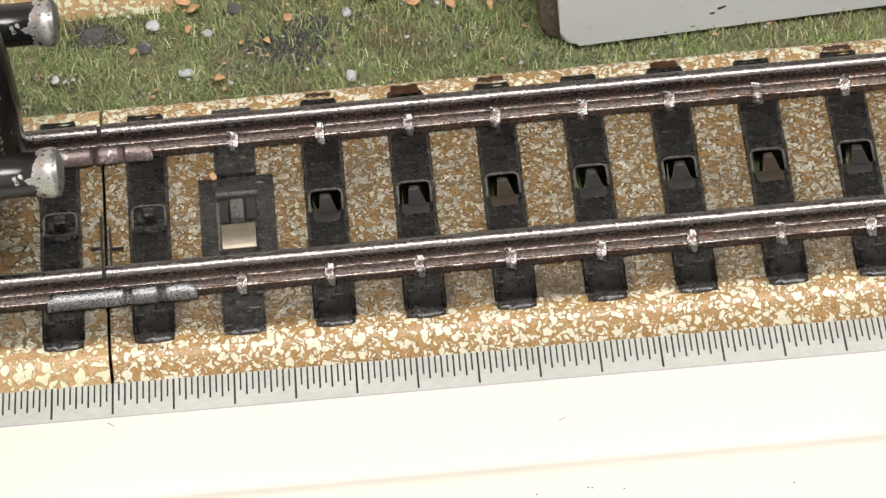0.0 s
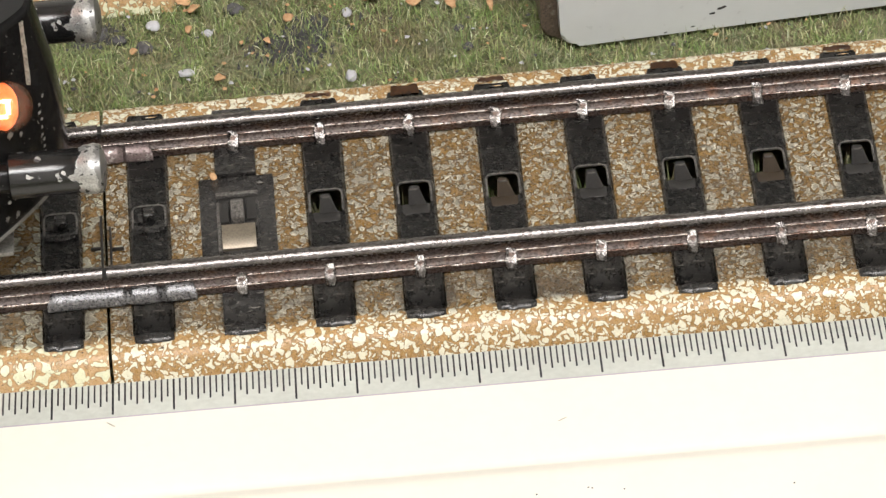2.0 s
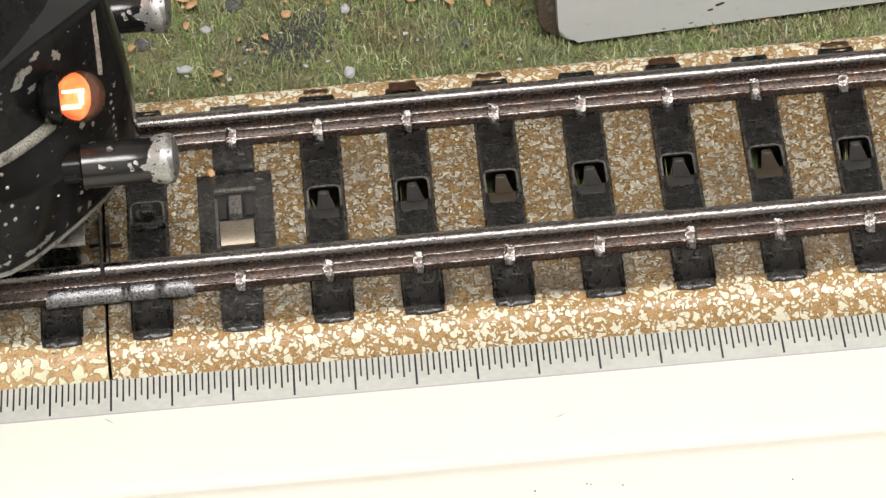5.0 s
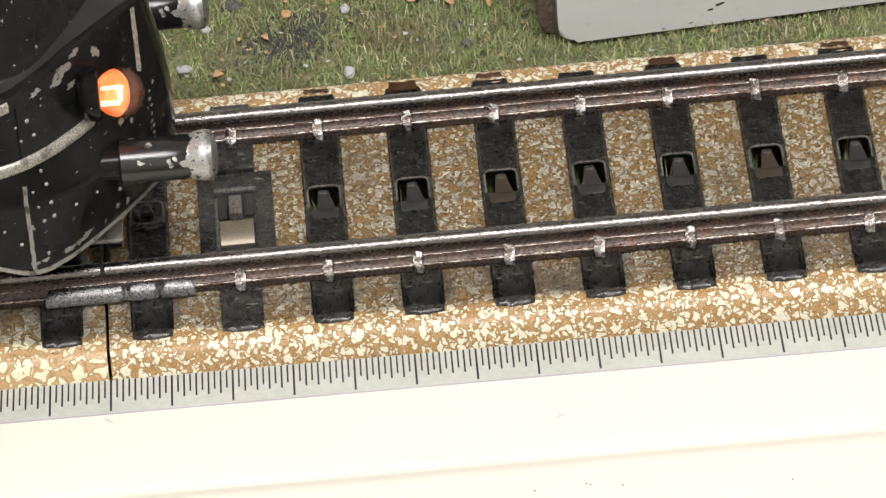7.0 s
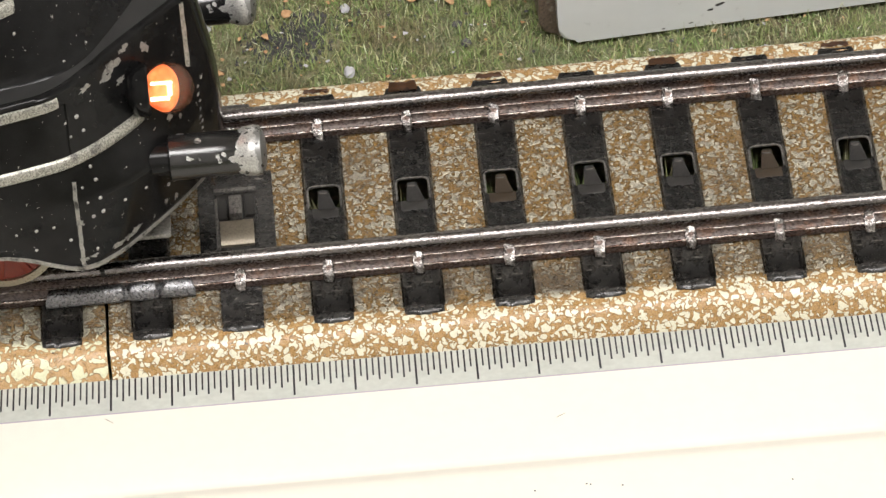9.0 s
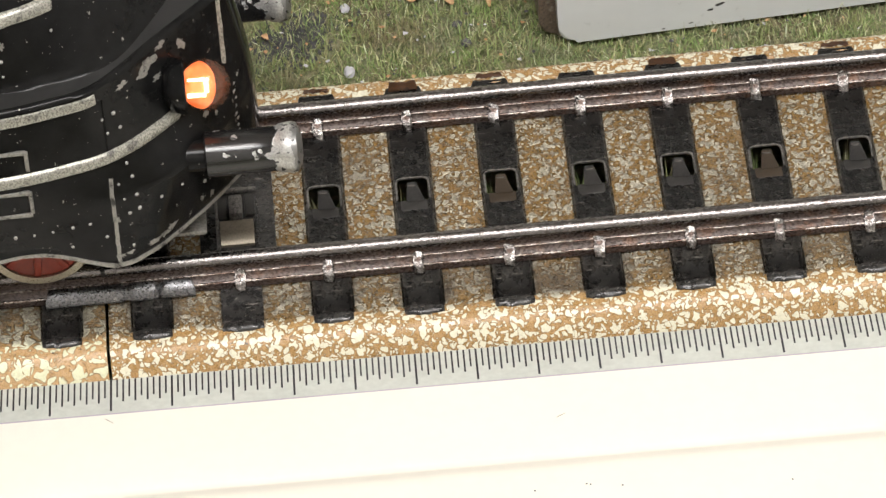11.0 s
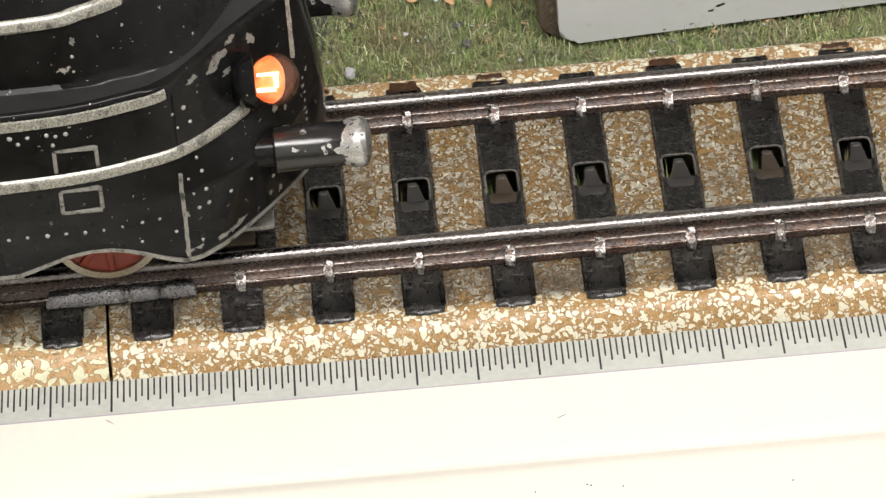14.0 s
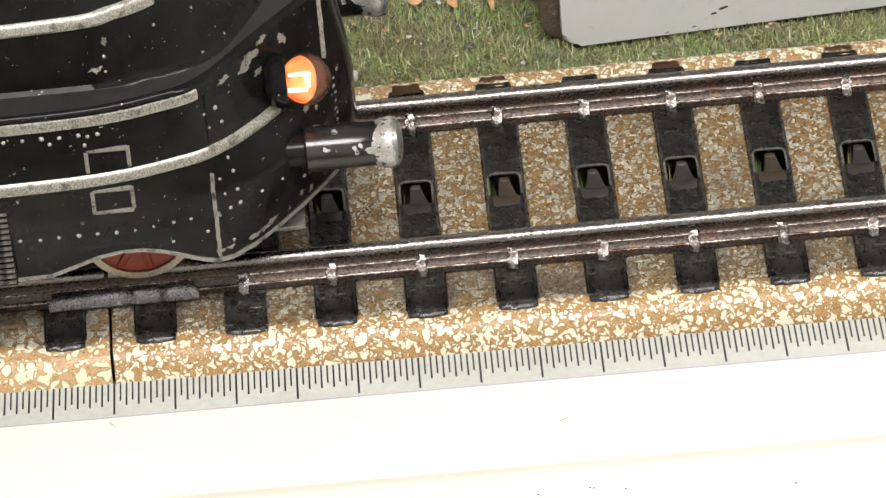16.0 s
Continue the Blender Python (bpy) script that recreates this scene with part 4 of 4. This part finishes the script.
def skin_y(x, z):
    """Half width of the casing at x and height z (negative side)."""
    pts = smooth_line(outline(z), 8)
    for a, b in zip(pts, pts[1:]):
        if a[0] <= x <= b[0]:
            return a[1] + (b[1] - a[1]) * (x - a[0]) / max(1e-9, b[0] - a[0])
    return pts[-1][1]


def arch(x):
    """How far the lower edge is cut up over the leading wheel."""
    return 2.1 * max(0.0, math.cos((x - 2.6) / 6.9 * math.pi / 2)) ** 1.3 if abs(x - 2.6) < 6.9 else 0.0


def casing(z0, z1, dz):
    zs = sorted(set([z for z, _ in OUTLINES if z0 <= z <= z1] + steps(z0, z1, dz)))
    bm = bmesh.new()
    rings = []
    for z in zs:
        half = smooth_line(outline(z), 8)
        full = half + [(x, -y) for x, y in half[-2::-1]]
        lift = max(0.0, 1 - (z - 14.0) / 3.0)
        rings.append([bm.verts.new((x, y, z + arch(x) * lift)) for x, y in full])
    for a, b in zip(rings, rings[1:]):
        for i in range(len(a) - 1):
            bm.faces.new((a[i], a[i + 1], b[i + 1], b[i]))
    return bm, rings


def add_solid(ob, mm):
    s = ob.modifiers.new("thickness", "SOLIDIFY")
    s.thickness, s.offset = mm * MM, -1


def band(z, height, x0, x1, proud, taper=0.0, side=-1):
    """A raised painted line along the casing between x0 and x1."""
    bm = bmesh.new()
    rings = []
    for x in steps(x0, x1, 0.4):
        u = (x - x0) / (x1 - x0)
        h = height * (1 - taper * u)
        ring = []
        for f, out in ((-0.5, -0.1), (-0.46, proud * 0.6), (-0.25, proud), (0.15, proud), (0.38, proud * 0.6), (0.5, -0.1)):
            zz = z + f * h
            y = skin_y(x, zz)
            ya = skin_y(x + 0.2, zz)
            n = Vector((ya - y, -0.2)).normalized()
            ring.append(bm.verts.new((x + n.x * out, side * -1 * (y + n.y * out), zz)))
        rings.append(ring)
    for a, b in zip(rings, rings[1:]):
        for i in range(6):
            bm.faces.new((a[i], a[(i + 1) % 6], b[(i + 1) % 6], b[i]))
    bm.faces.new(rings[0])
    bm.faces.new(rings[-1][::-1])
    return bm


def dome(r, h):
    return lathe([(-0.1, r), (0.0, r), (h * 0.55, r * 0.8), (h * 0.9, r * 0.4), (h, 0)], "y", 10)


def wheel_mesh(r):
    tyre = lathe([(0, r * 0.86), (0, r), (0.15, r), (1.9, r), (2.0, r + 0.7), (2.5, r + 0.7), (2.6, r * 0.86), (0, r * 0.86)], "y", 48)
    disc = lathe([(0.25, 0), (0.1, 0.9), (0.35, 1.1), (0.5, r * 0.5), (0.3, r * 0.87), (1.6, r * 0.87), (1.6, 0)], "y", 40)
    return tyre, disc


def locomotive():
    t = thing("locomotive", "black streamlined model locomotive with worn grey stripes and lit lamp", "model locomotive")
    bm, _ = casing(14.0, 31.15, 0.7)
    skirt = part("skirt_casing", bm, ENAMEL, t, "black enamelled lower casing with chipped paint")
    add_solid(skirt, 0.55)
    bm, _ = casing(31.15, 31.3, 0.15)
    part("running_board", bm, BOARD, t, "dusty grey-black running board")
    bm, rings = casing(31.3, 46.8, 0.8)
    bm.faces.new(rings[-1])
    top = part("boiler_casing", bm, ENAMEL, t)
    part("tail_wall", box(-70, -69, -15.2, 15.2, 14.5, 31, 0.2), ENAMEL, t)
    part("tail_wall", box(-70, -69, -12.3, 12.3, 31, 44, 0.2), ENAMEL, t)
    # lower edge, worn to bare metal
    bm = bmesh.new()
    half = smooth_line(OUTLINES[0][1], 8)
    full = half + [(x, -y) for x, y in half[-2::-1]]
    rs = []
    for x, y in full:
        z = 14.0 + arch(x)
        s = 1.0 + 0.10 / max(1.0, abs(y) + 1)
        rs.append([bm.verts.new(c) for c in ((x * 1.0, y * s, z - 0.06), (x, y * s, z + 0.34), (x, y * 0.97, z + 0.34), (x, y * 0.97, z - 0.06))])
    for a, b in zip(rs, rs[1:]):
        for i in range(4):
            bm.faces.new((a[i], a[(i + 1) % 4], b[(i + 1) % 4], b[i]))
    part("lower_edge", bm, EDGE, t, "bare metal lower edge")
    for side in (-1, 1):
        part("stripe", band(24.42, 1.6, -70, 15.4, 0.32, 0.35, side), STRIPE, t, "worn grey painted stripe")
        part("stripe", band(30.05, 1.1, -70, 9.2, 0.2, 0.1, side), STRIPE, t)
        part("stripe", band(37.2, 1.35, -70, 6.5, 0.3, 0.2, side), STRIPE, t)
        # lamp
        lamp = part("lamp", lathe([(-0.5, 0), (-0.45, 1.2), (0.0, 1.7), (0.25, 2.0), (0.3, 2.12), (0.15, 2.22), (-0.6, 2.1), (-1.3, 1.6), (-1.6, 0.8), (-1.7, 0)], "x", 36), ENAMEL, t, "round lamp socket with a glowing orange bulb", at=(16.0, side * 8.6, 26.75))
        part("bulb", lathe([(1.8 - 2.08 * math.cos(radians(a)), 2.08 * math.sin(radians(a))) for a in range(15, 181, 9)] + [(3.88, 0)], "x", 40), BULB, lamp, "clear glass bulb")
        part("glow", lathe([(-0.2, 0), (-0.15, 0.9)] + [(1.8 - 1.94 * math.cos(radians(a)), 1.94 * math.sin(radians(a))) for a in range(30, 86, 9)] + [(1.9, 1.78), (2.3, 1.4), (2.6, 0.8), (2.68, 0)], "x", 32), GLOW, lamp, "glowing orange bulb insert")
        bm = box(0.5, 1.9, -2.0, -1.6, 0.45, 0.66, 0.06)
        box(0.4, 1.9, -2.0, -1.55, -0.85, -0.5, 0.06, bm=bm)
        box(1.8, 2.15, -1.95, -1.4, -0.55, 0.6, 0.08, bm=bm)
        part("filament", bm, CORE, lamp, "bright filament holder").rotation_euler = (radians(-36), 0, 0)
        # buffer
        buf = part("buffer", lathe([(-3.7, 0), (-3.7, 1.72), (-3.55, 1.88), (-3.3, 1.86), (-0.2, 1.83), (2.2, 1.83), (2.4, 1.98), (3.3, 2.08), (3.75, 1.98), (4.05, 1.45), (4.2, 0.7), (4.23, 0)], "x", 48), BUFFER, t, "black buffer with a worn silver head", at=(20.9, side * 9.6, 20.3))
        part("buffer_stem", lathe([(-8.0, 1.5), (-5.5, 1.4), (-3.65, 1.35)], "x", 40), ENAMEL, buf, "black stem between buffer and casing")
        # ribbed cylinder cover at the skirt
        grille = part("grille", box(-12.0, -6.6, side * 15.7 - 0.25, side * 15.7 + 0.25, 14.2, 22.4, 0.15), ENAMEL, t, "ribbed black ventilation panel")
        rib = to_mesh(box(-2.55, 2.55, -0.25, 0.25, -0.12, 0.12, 0.06), "rib", EDGE_RIM)
        for k in range(13):
            part("rib", rib, EDGE_RIM, grille, at=(-9.3, side * 15.95, 14.7 + 0.6 * k))
    # rivets and worn hand-hold frames on the casing
    rivet = to_mesh(dome(0.18, 0.14), "rivet", RIVET)
    size = random.Random(12)
    for x, z in RIVETS:
        y = skin_y(x, z)
        k = size.uniform(0.7, 1.2)
        for side in (-1, 1):
            ob = part("rivet", rivet, RIVET, t, at=(x, -side * y, z))
            ob.rotation_euler = (0, size.uniform(0, 3), math.pi if side < 0 else 0)
            ob.scale = (k, k, k * size.uniform(0.75, 1.2))
    for x0, x1, z0, z1, open_side in FRAMES:
        bm = bmesh.new()
        for a0, a1, b0, b1 in ((x0, x1, z1 - 0.16, z1 + 0.16), (x0, x1, z0 - 0.16, z0 + 0.16), (x0 - 0.16, x0 + 0.16, z0, z1), (x1 - 0.16, x1 + 0.16, z0, z1)):
            if open_side == "low" and b1 == z0 + 0.16:
                continue
            ya = skin_y((a0 + a1) / 2, (b0 + b1) / 2)
            box(a0, a1, ya - 0.15, ya + 0.2, b0, b1, 0.06, bm=bm)
        part("hatch_frame", bm, EDGE, t, "worn grey hatch outline")
    # flaked paint: thin bare patches on the casing
    for k, (x, z, rx, rz) in enumerate(FLAKES):
        bm = bmesh.new()
        rnd = random.Random(k)
        rim = []
        for i in range(18):
            a = 2 * math.pi * i / 18
            q = rnd.uniform(0.4, 1.25)
            fx, fz = x + rx * q * math.cos(a), z + rz * q * math.sin(a)
            rim.append((fx, skin_y(fx, fz) - 0.035, fz))
        mid = bm.verts.new((x, skin_y(x, z) - 0.04, z))
        ring = [bm.verts.new(c) for c in rim]
        low = [bm.verts.new((a, c + 0.08, d)) for a, c, d in rim]
        for i in range(18):
            j = (i + 1) % 18
            bm.faces.new((mid, ring[i], ring[j]))
            bm.faces.new((ring[i], low[i], low[j], ring[j]))
        part("paint_flake", bm, EDGE, t, "bare patch of flaked paint")
    # vertical seams
    for sx, z0, z1, wide in ((9.7, 14.4, 22.6, 0.16), (1.9, 31.8, 36.4, 0.3), (9.75, 25.0, 29.6, 0.06), (19.3, 25.0, 30.4, 0.27)):
        bm = bmesh.new()
        rings = []
        for z in steps(z0, z1, 0.5):
            j = 0.08 * noise.noise((sx, z * 1.3, 0))
            y = skin_y(sx, z)
            rings.append([bm.verts.new(c) for c in ((sx - wide + j, y + 0.1, z), (sx - wide + j, y - 0.1, z), (sx + wide + j, y - 0.1, z), (sx + wide + j, y + 0.1, z))])
        for a, b in zip(rings, rings[1:]):
            for i in range(4):
                bm.faces.new((a[i], a[(i + 1) % 4], b[(i + 1) % 4], b[i]))
        if sx > 15:
            part("stripe", bm, STRIPE, t, "worn grey upright stripe beside the lamp")
        else:
            part("seam", bm, EDGE if z1 < 23 else ENAMEL, t, "worn vertical casing seam" if z1 < 23 else "")
    # chassis and coupling plate
    part("chassis", box(-66, 8, -6.8, 6.8, 14.0, 30, 0.5), INSIDE, t, "black chassis block")
    part("coupling_plate", box(13.5, 16.6, -8.3, -4.2, 10.6, 11.1, 0.2), EDGE, t, "bare metal guard plate under the nose")
    part("guard_bracket", box(13.6, 14.4, -5.5, -4.5, 11.0, 18.0, 0.2), INSIDE, t)
    wheels = []
    tyre, disc = wheel_mesh(4.4)
    tyre, disc = to_mesh(tyre, "tyre", TYRE), to_mesh(disc, "wheel_disc", RED)
    hub = to_mesh(lathe([(-0.35, 0), (-0.35, 1.25), (-0.1, 1.5), (0.6, 1.5)], "y", 24), "hub", HUB)
    spoke = to_mesh(box(-0.3, 0.3, 0.05, 0.6, 0.8, 3.7, 0.1), "spoke", RED)
    for k, x in enumerate((3.0, -20.0, -42.0, -60.0)):
        axle = new("wheel_set")
        axle.parent = t
        axle.location = (x * MM, 0, 13.45 * MM)
        for side in (-1, 1):
            w = part("wheel", disc, RED, axle, "red spoked wheel with a worn steel tyre")
            w.location = (0, side * 10.6 * MM, 0)
            if side > 0:
                w.rotation_euler = (0, 0, math.pi)
            part("tyre", tyre, TYRE, w)
            part("hub", hub, HUB, w, "bright orange-red wheel hub")
            for s in range(9):
                sp = part("spoke", spoke, RED, w)
                sp.rotation_euler = (0, radians(40 * s + 8), 0)
        part("axle", lathe([(-8.5, 0.8), (8.5, 0.8)], "y", 16), INSIDE, axle)
        wheels.append((axle, x))
    return t, wheels


BUFFER = buffer_paint()
HUB = plain_paint("orange_red_paint", (0.42, 0.06, 0.018), 0.35, 0.2)
RIVET = worn_metal("bare_rivet", (0.46, 0.45, 0.42), (0.26, 0.25, 0.235), (0.05, 0.047, 0.044), 0.38, 0.56, (1, 1, 1), 0.5)
BOARD = plain_paint("dusty_black_enamel", (0.020, 0.020, 0.0195), 0.55, 0.5, 2.0, 0.2)
RIVETS = [(-6.0, 18.7), (-4.4, 18.6), (-2.9, 18.7), (-1.3, 18.7), (0.2, 18.7), (1.7, 18.6), (3.2, 18.6), (4.7, 18.7), (6.3, 18.8), (7.7, 18.8),
          (8.9, 17.2), (6.1, 16.8), (10.3, 21.8), (11.4, 22.0), (10.6, 20.4), (11.6, 20.4), (10.9, 18.9), (11.7, 19.0), (10.9, 15.7), (9.9, 26.5),
          (10.9, 26.5), (-6.2, 28.9), (-4.7, 28.9), (-3.2, 28.9), (-1.8, 28.8), (-0.3, 28.8), (0.4, 28.6), (1.2, 28.7), (0.1, 27.8), (-2.6, 28.3),
          (10.5, 28.0), (9.6, 27.9), (11.1, 23.2), (13.5, 19.1), (15.2, 19.0), (16.9, 17.3), (2.3, 33.9), (2.3, 32.6), (6.4, 35.2)]
FLAKES = [(13.5, 29.8, 0.7, 0.5), (14.1, 28.2, 0.35, 0.3), (13.0, 29.3, 0.5, 0.3), (11.4, 29.8, 0.45, 0.3), (16.2, 29.2, 0.35, 0.6), (14.6, 30.3, 0.4, 0.3),
          (12.6, 15.0, 0.55, 0.3), (13.4, 15.1, 0.5, 0.35), (14.1, 15.3, 0.45, 0.4), (16.6, 15.6, 0.2, 0.4), (17.4, 15.2, 0.2, 0.35), (9.8, 18.6, 0.3, 0.35),
          (9.8, 15.0, 0.4, 0.25), (10.6, 15.1, 0.4, 0.2), (15.0, 25.5, 0.25, 0.2), (17.6, 22.6, 0.2, 0.3), (18.4, 22.0, 0.15, 0.2), (2.4, 35.2, 0.25, 0.35)]
FLAKES += [(20.0 + 0.06 * math.sin(k * 2.1), 15.2 + 0.62 * k, 0.07 + 0.03 * (k % 3), 0.16) for k in range(13)]
FRAMES = [(0.1, 3.4, 25.1, 27.1, "low"), (0.2, 3.35, 21.0, 23.2, "")]
LOCO, WHEELS = locomotive()


# ------------------------------------------------------------------ loose grass, pebbles, leaves and grit
def scatter_spots(rnd, n, x0, x1, y0, y1):
    return [(rnd.uniform(x0, x1), rnd.uniform(y0, y1)) for _ in range(n)]


def grass():
    rnd = random.Random(4)
    verts, faces = [], []

    def blade(x, y, length, z=-0.1, lean=None):
        a = rnd.uniform(0, 2 * math.pi)
        lean = lean or rnd.uniform(0.35, 1.3)
        w = rnd.uniform(0.022, 0.05)
        dx, dy = math.cos(a), math.sin(a)
        px_, py_ = -dy * w, dx * w
        b = len(verts)
        h = length * math.cos(lean)
        r = length * math.sin(lean)
        verts.extend([(x - px_, y - py_, z), (x + px_, y + py_, z),
                      (x + dx * r * 0.45 - px_, y + dy * r * 0.45 - py_, z + h * 0.65), (x + dx * r * 0.45 + px_, y + dy * r * 0.45 + py_, z + h * 0.65),
                      (x + dx * r, y + dy * r, z + h)])
        faces.extend([(b, b + 1, b + 3, b + 2), (b + 2, b + 3, b + 4)])

    for x, y in scatter_spots(rnd, 80000, -22, 82, 16.9, 45):
        bare = noise.noise((x * 0.11, y * 0.13, 5.0))
        if bare > 0.3 and rnd.random() < 0.3:
            continue
        if y > 36.0 and x < 3.5:
            continue
        if y < 18.2 and noise.noise((x * 0.5, y * 0.5, 9.0)) + (y - 17.6) < -0.1:
            continue
        tall = 1.0 + 0.5 * noise.noise((x * 0.35, y * 0.35, 2.0))
        blade(x, y, tall * (rnd.uniform(0.35, 1.1) if rnd.random() < 0.8 else rnd.uniform(1.1, 1.9)))
    # tufts that grow up into the slots of the sleepers
    for k in range(2, 11):
        c = PITCH * (k + 0.5)
        for x, y in scatter_spots(rnd, 45, c - 1.5, c - 0.3, -1.5, 2.2):
            blade(x, y, rnd.uniform(3.5, 6.2), 0.0, rnd.uniform(0.05, 0.45))
    ob = new("model_grass", from_data("model_grass", verts, faces, GRASS, False))
    tagged(ob, "short olive-green static grass fibres on the mat", "grass", kind="stuff")


grass()


def lump(seed, rx, ry, rz, rough=0.25):
    bm = bmesh.new()
    bmesh.ops.create_icosphere(bm, subdivisions=3, radius=1)
    for v in bm.verts:
        k = 1 + rough * noise.noise(v.co * 1.4 + Vector((seed * 3.1, 0, 0))) + 0.08 * noise.noise(v.co * 4 + Vector((seed, 5, 0)))
        v.co = Vector((v.co.x * rx * k, v.co.y * ry * k, v.co.z * rz * k))
    return bm


def pebble(x, y, rx, ry, seed, name="pebble", mat=None, label="small pale grey pebble lying on the grass mat", cat="pebble", z=0.45):
    ob = new(name, to_mesh(lump(seed, rx, ry, 0.6 * min(rx, ry)), name, mat or PEBBLE))
    ob.location = (x * MM, y * MM, z * MM)
    tagged(ob, label, cat, "scattered stones")


def leaf(x, y, size, angle, seed, long=1.6):
    """A curled scrap of dry leaf."""
    rnd = random.Random(seed)
    verts, faces = [], []
    n = 7
    for i in range(n):
        u = i / (n - 1)
        w = size * (0.18 + 0.5 * math.sin(math.pi * min(0.97, u + 0.08)) * rnd.uniform(0.7, 1.15))
        for k in (-1, 0, 1):
            verts.append((size * long * (u - 0.5), w * k * rnd.uniform(0.8, 1.1), 0.75 + 0.35 * abs(k) * size * 0.4 + 0.2 * math.sin(3 * u)))
    for i in range(n - 1):
        for k in range(2):
            faces.append((i * 3 + k, i * 3 + k + 1, i * 3 + k + 4, i * 3 + k + 3))
    ob = new("dry_leaf", from_data("dry_leaf", verts, faces, LEAF))
    add_solid(ob, 0.08)
    ob.location = (x * MM, y * MM, 0)
    ob.rotation_euler = (0, 0, radians(angle))
    tagged(ob, "orange-brown scrap of dry leaf on the grass", "leaf", "scattered leaves")


def scatter():
    for i, (x, y, rx, ry) in enumerate(PEBBLES):
        pebble(x, y, rx, ry, i)
    for i, (x, y, rx, ry) in enumerate(GRITS):
        pebble(x, y, rx, ry, 20 + i, "dark_stone", COAL, "dark grey grit stone sunk in the grass", "stone", 0.15)
    for i, (x, y, s, a, l) in enumerate(LEAVES):
        leaf(x, y, s, a, i, l)
    # coal dust patch
    rnd = random.Random(9)
    verts, faces = [], []
    for _ in range(900):
        cx, cy, sx, sy = rnd.choice(((16.0, 27.8, 1.5, 1.5), (16.4, 28.4, 1.4, 1.4), (18.0, 30.0, 1.3, 1.3), (-0.8, 32.4, 1.2, 0.9)))
        x, y, s = rnd.gauss(cx, sx), rnd.gauss(cy, sy), rnd.uniform(0.08, 0.24)
        b = len(verts)
        verts.extend([(x - s, y - s, 0), (x + s, y - s * 0.6, 0), (x, y + s, 0), (x + rnd.uniform(-s, s) * 0.4, y, s * 1.6 + rnd.uniform(0, 0.5))])
        faces.extend([(b, b + 1, b + 3), (b + 1, b + 2, b + 3), (b + 2, b, b + 3)])
    ob = new("coal_grit", from_data("coal_grit", verts, faces, COAL, False))
    tagged(ob, "dark coal dust scattered on the grass mat", "grit", kind="stuff")


def crumbs():
    """Tiny scraps of leaf, bark and grit among the fibres."""
    for name, mat, label, seed, n in (("leaf_crumbs", LEAF, "tiny orange-brown leaf crumbs in the grass", 31, 130),
                                      ("grit_crumbs", COAL, "tiny dark grit crumbs in the grass", 32, 170),
                                      ("pale_crumbs", PEBBLE, "tiny pale grit crumbs in the grass", 33, 90)):
        rnd = random.Random(seed)
        verts, faces = [], []
        for x, y in scatter_spots(rnd, n, -14, 74, 18.6, 40):
            if y > 34.5 and x < 7:
                continue
            s, a, z = rnd.uniform(0.10, 0.30), rnd.uniform(0, 6.3), rnd.uniform(0.2, 0.9)
            b = len(verts)
            for k in range(5):
                q = a + k * 1.2566
                r = s * rnd.uniform(0.5, 1.3)
                verts.append((x + r * math.cos(q), y + r * math.sin(q), z + rnd.uniform(-0.06, 0.06)))
            verts.append((x, y, z + 0.12))
            verts.append((x, y, z - 0.10))
            for k in range(5):
                faces.append((b + k, b + (k + 1) % 5, b + 5))
                faces.append((b + (k + 1) % 5, b + k, b + 6))
        tagged(new(name, from_data(name, verts, faces, mat, False)), label, "grit", kind="stuff")


crumbs()
PEBBLES = [(4.5, 32.4, 0.65, 0.6), (7.2, 25.5, 0.75, 0.45), (21.6, 31.9, 0.42, 0.6), (21.5, 23.1, 0.5, 0.75), (9.2, 30.7, 0.5, 0.45), (-4.3, 26.1, 0.4, 0.5), (-2.3, 20.6, 0.7, 0.3)]
GRITS = [(-0.8, 32.2, 1.3, 1.0), (3.6, 29.8, 0.75, 0.8), (31.3, 28.6, 0.5, 0.45), (31.9, 26.0, 0.5, 0.5), (11.6, 34.1, 1.0, 0.7), (1.4, 31.2, 0.7, 0.6), (52.5, 20.9, 0.5, 0.35)]
LEAVES = [(2.7, 28.6, 0.55, 50, 1.4), (7.1, 34.9, 1.0, 150, 1.6), (8.2, 33.8, 0.6, 35, 2.2), (7.6, 31.0, 0.5, 80, 1.9), (14.4, 28.4, 0.5, -55, 1.7), (16.5, 31.3, 0.8, 40, 1.2), (10.1, 23.8, 0.7, 5, 1.4), (27.6, 32.6, 1.5, 85, 1.5), (30.7, 31.4, 0.75, 115, 2.2), (34.2, 30.9, 0.45, 95, 4.5), (24.0, 33.2, 0.9, 5, 2.4)]
scatter()


# ------------------------------------------------------------------ what moves
def motions():
    rows = [(0.0, -27.19), (0.5, -26.23), (1.0, -25.68), (1.5, -24.96), (2.0, -23.73), (2.5, -22.46), (3.0, -21.64), (3.5, -20.70),
            (4.0, -19.58), (4.2, -19.22), (5.25, -17.3), (6.3, -15.55), (6.5, -15.24), (7.0, -14.65), (7.5, -13.60), (8.0, -12.45), (8.5, -11.54),
            (9.0, -10.71), (9.2, -10.40), (10.3, -8.85), (11.3, -7.42), (11.5, -7.19), (12.0, -6.10), (12.5, -5.08), (13.0, -4.45), (13.5, -3.42), (14.0, -2.28),
            (14.5, -1.78), (15.0, -0.80), (15.5, -0.38), (16.0, 0.0)]
    walk(LOCO, [(t, pose(x * MM, 0, 0)) for t, x in rows])
    for axle, x in WHEELS:
        walk(axle, [(t, pose(x * MM, 0, 13.45 * MM, 0, math.degrees(d / 4.4), 0)) for t, d in rows])


motions()
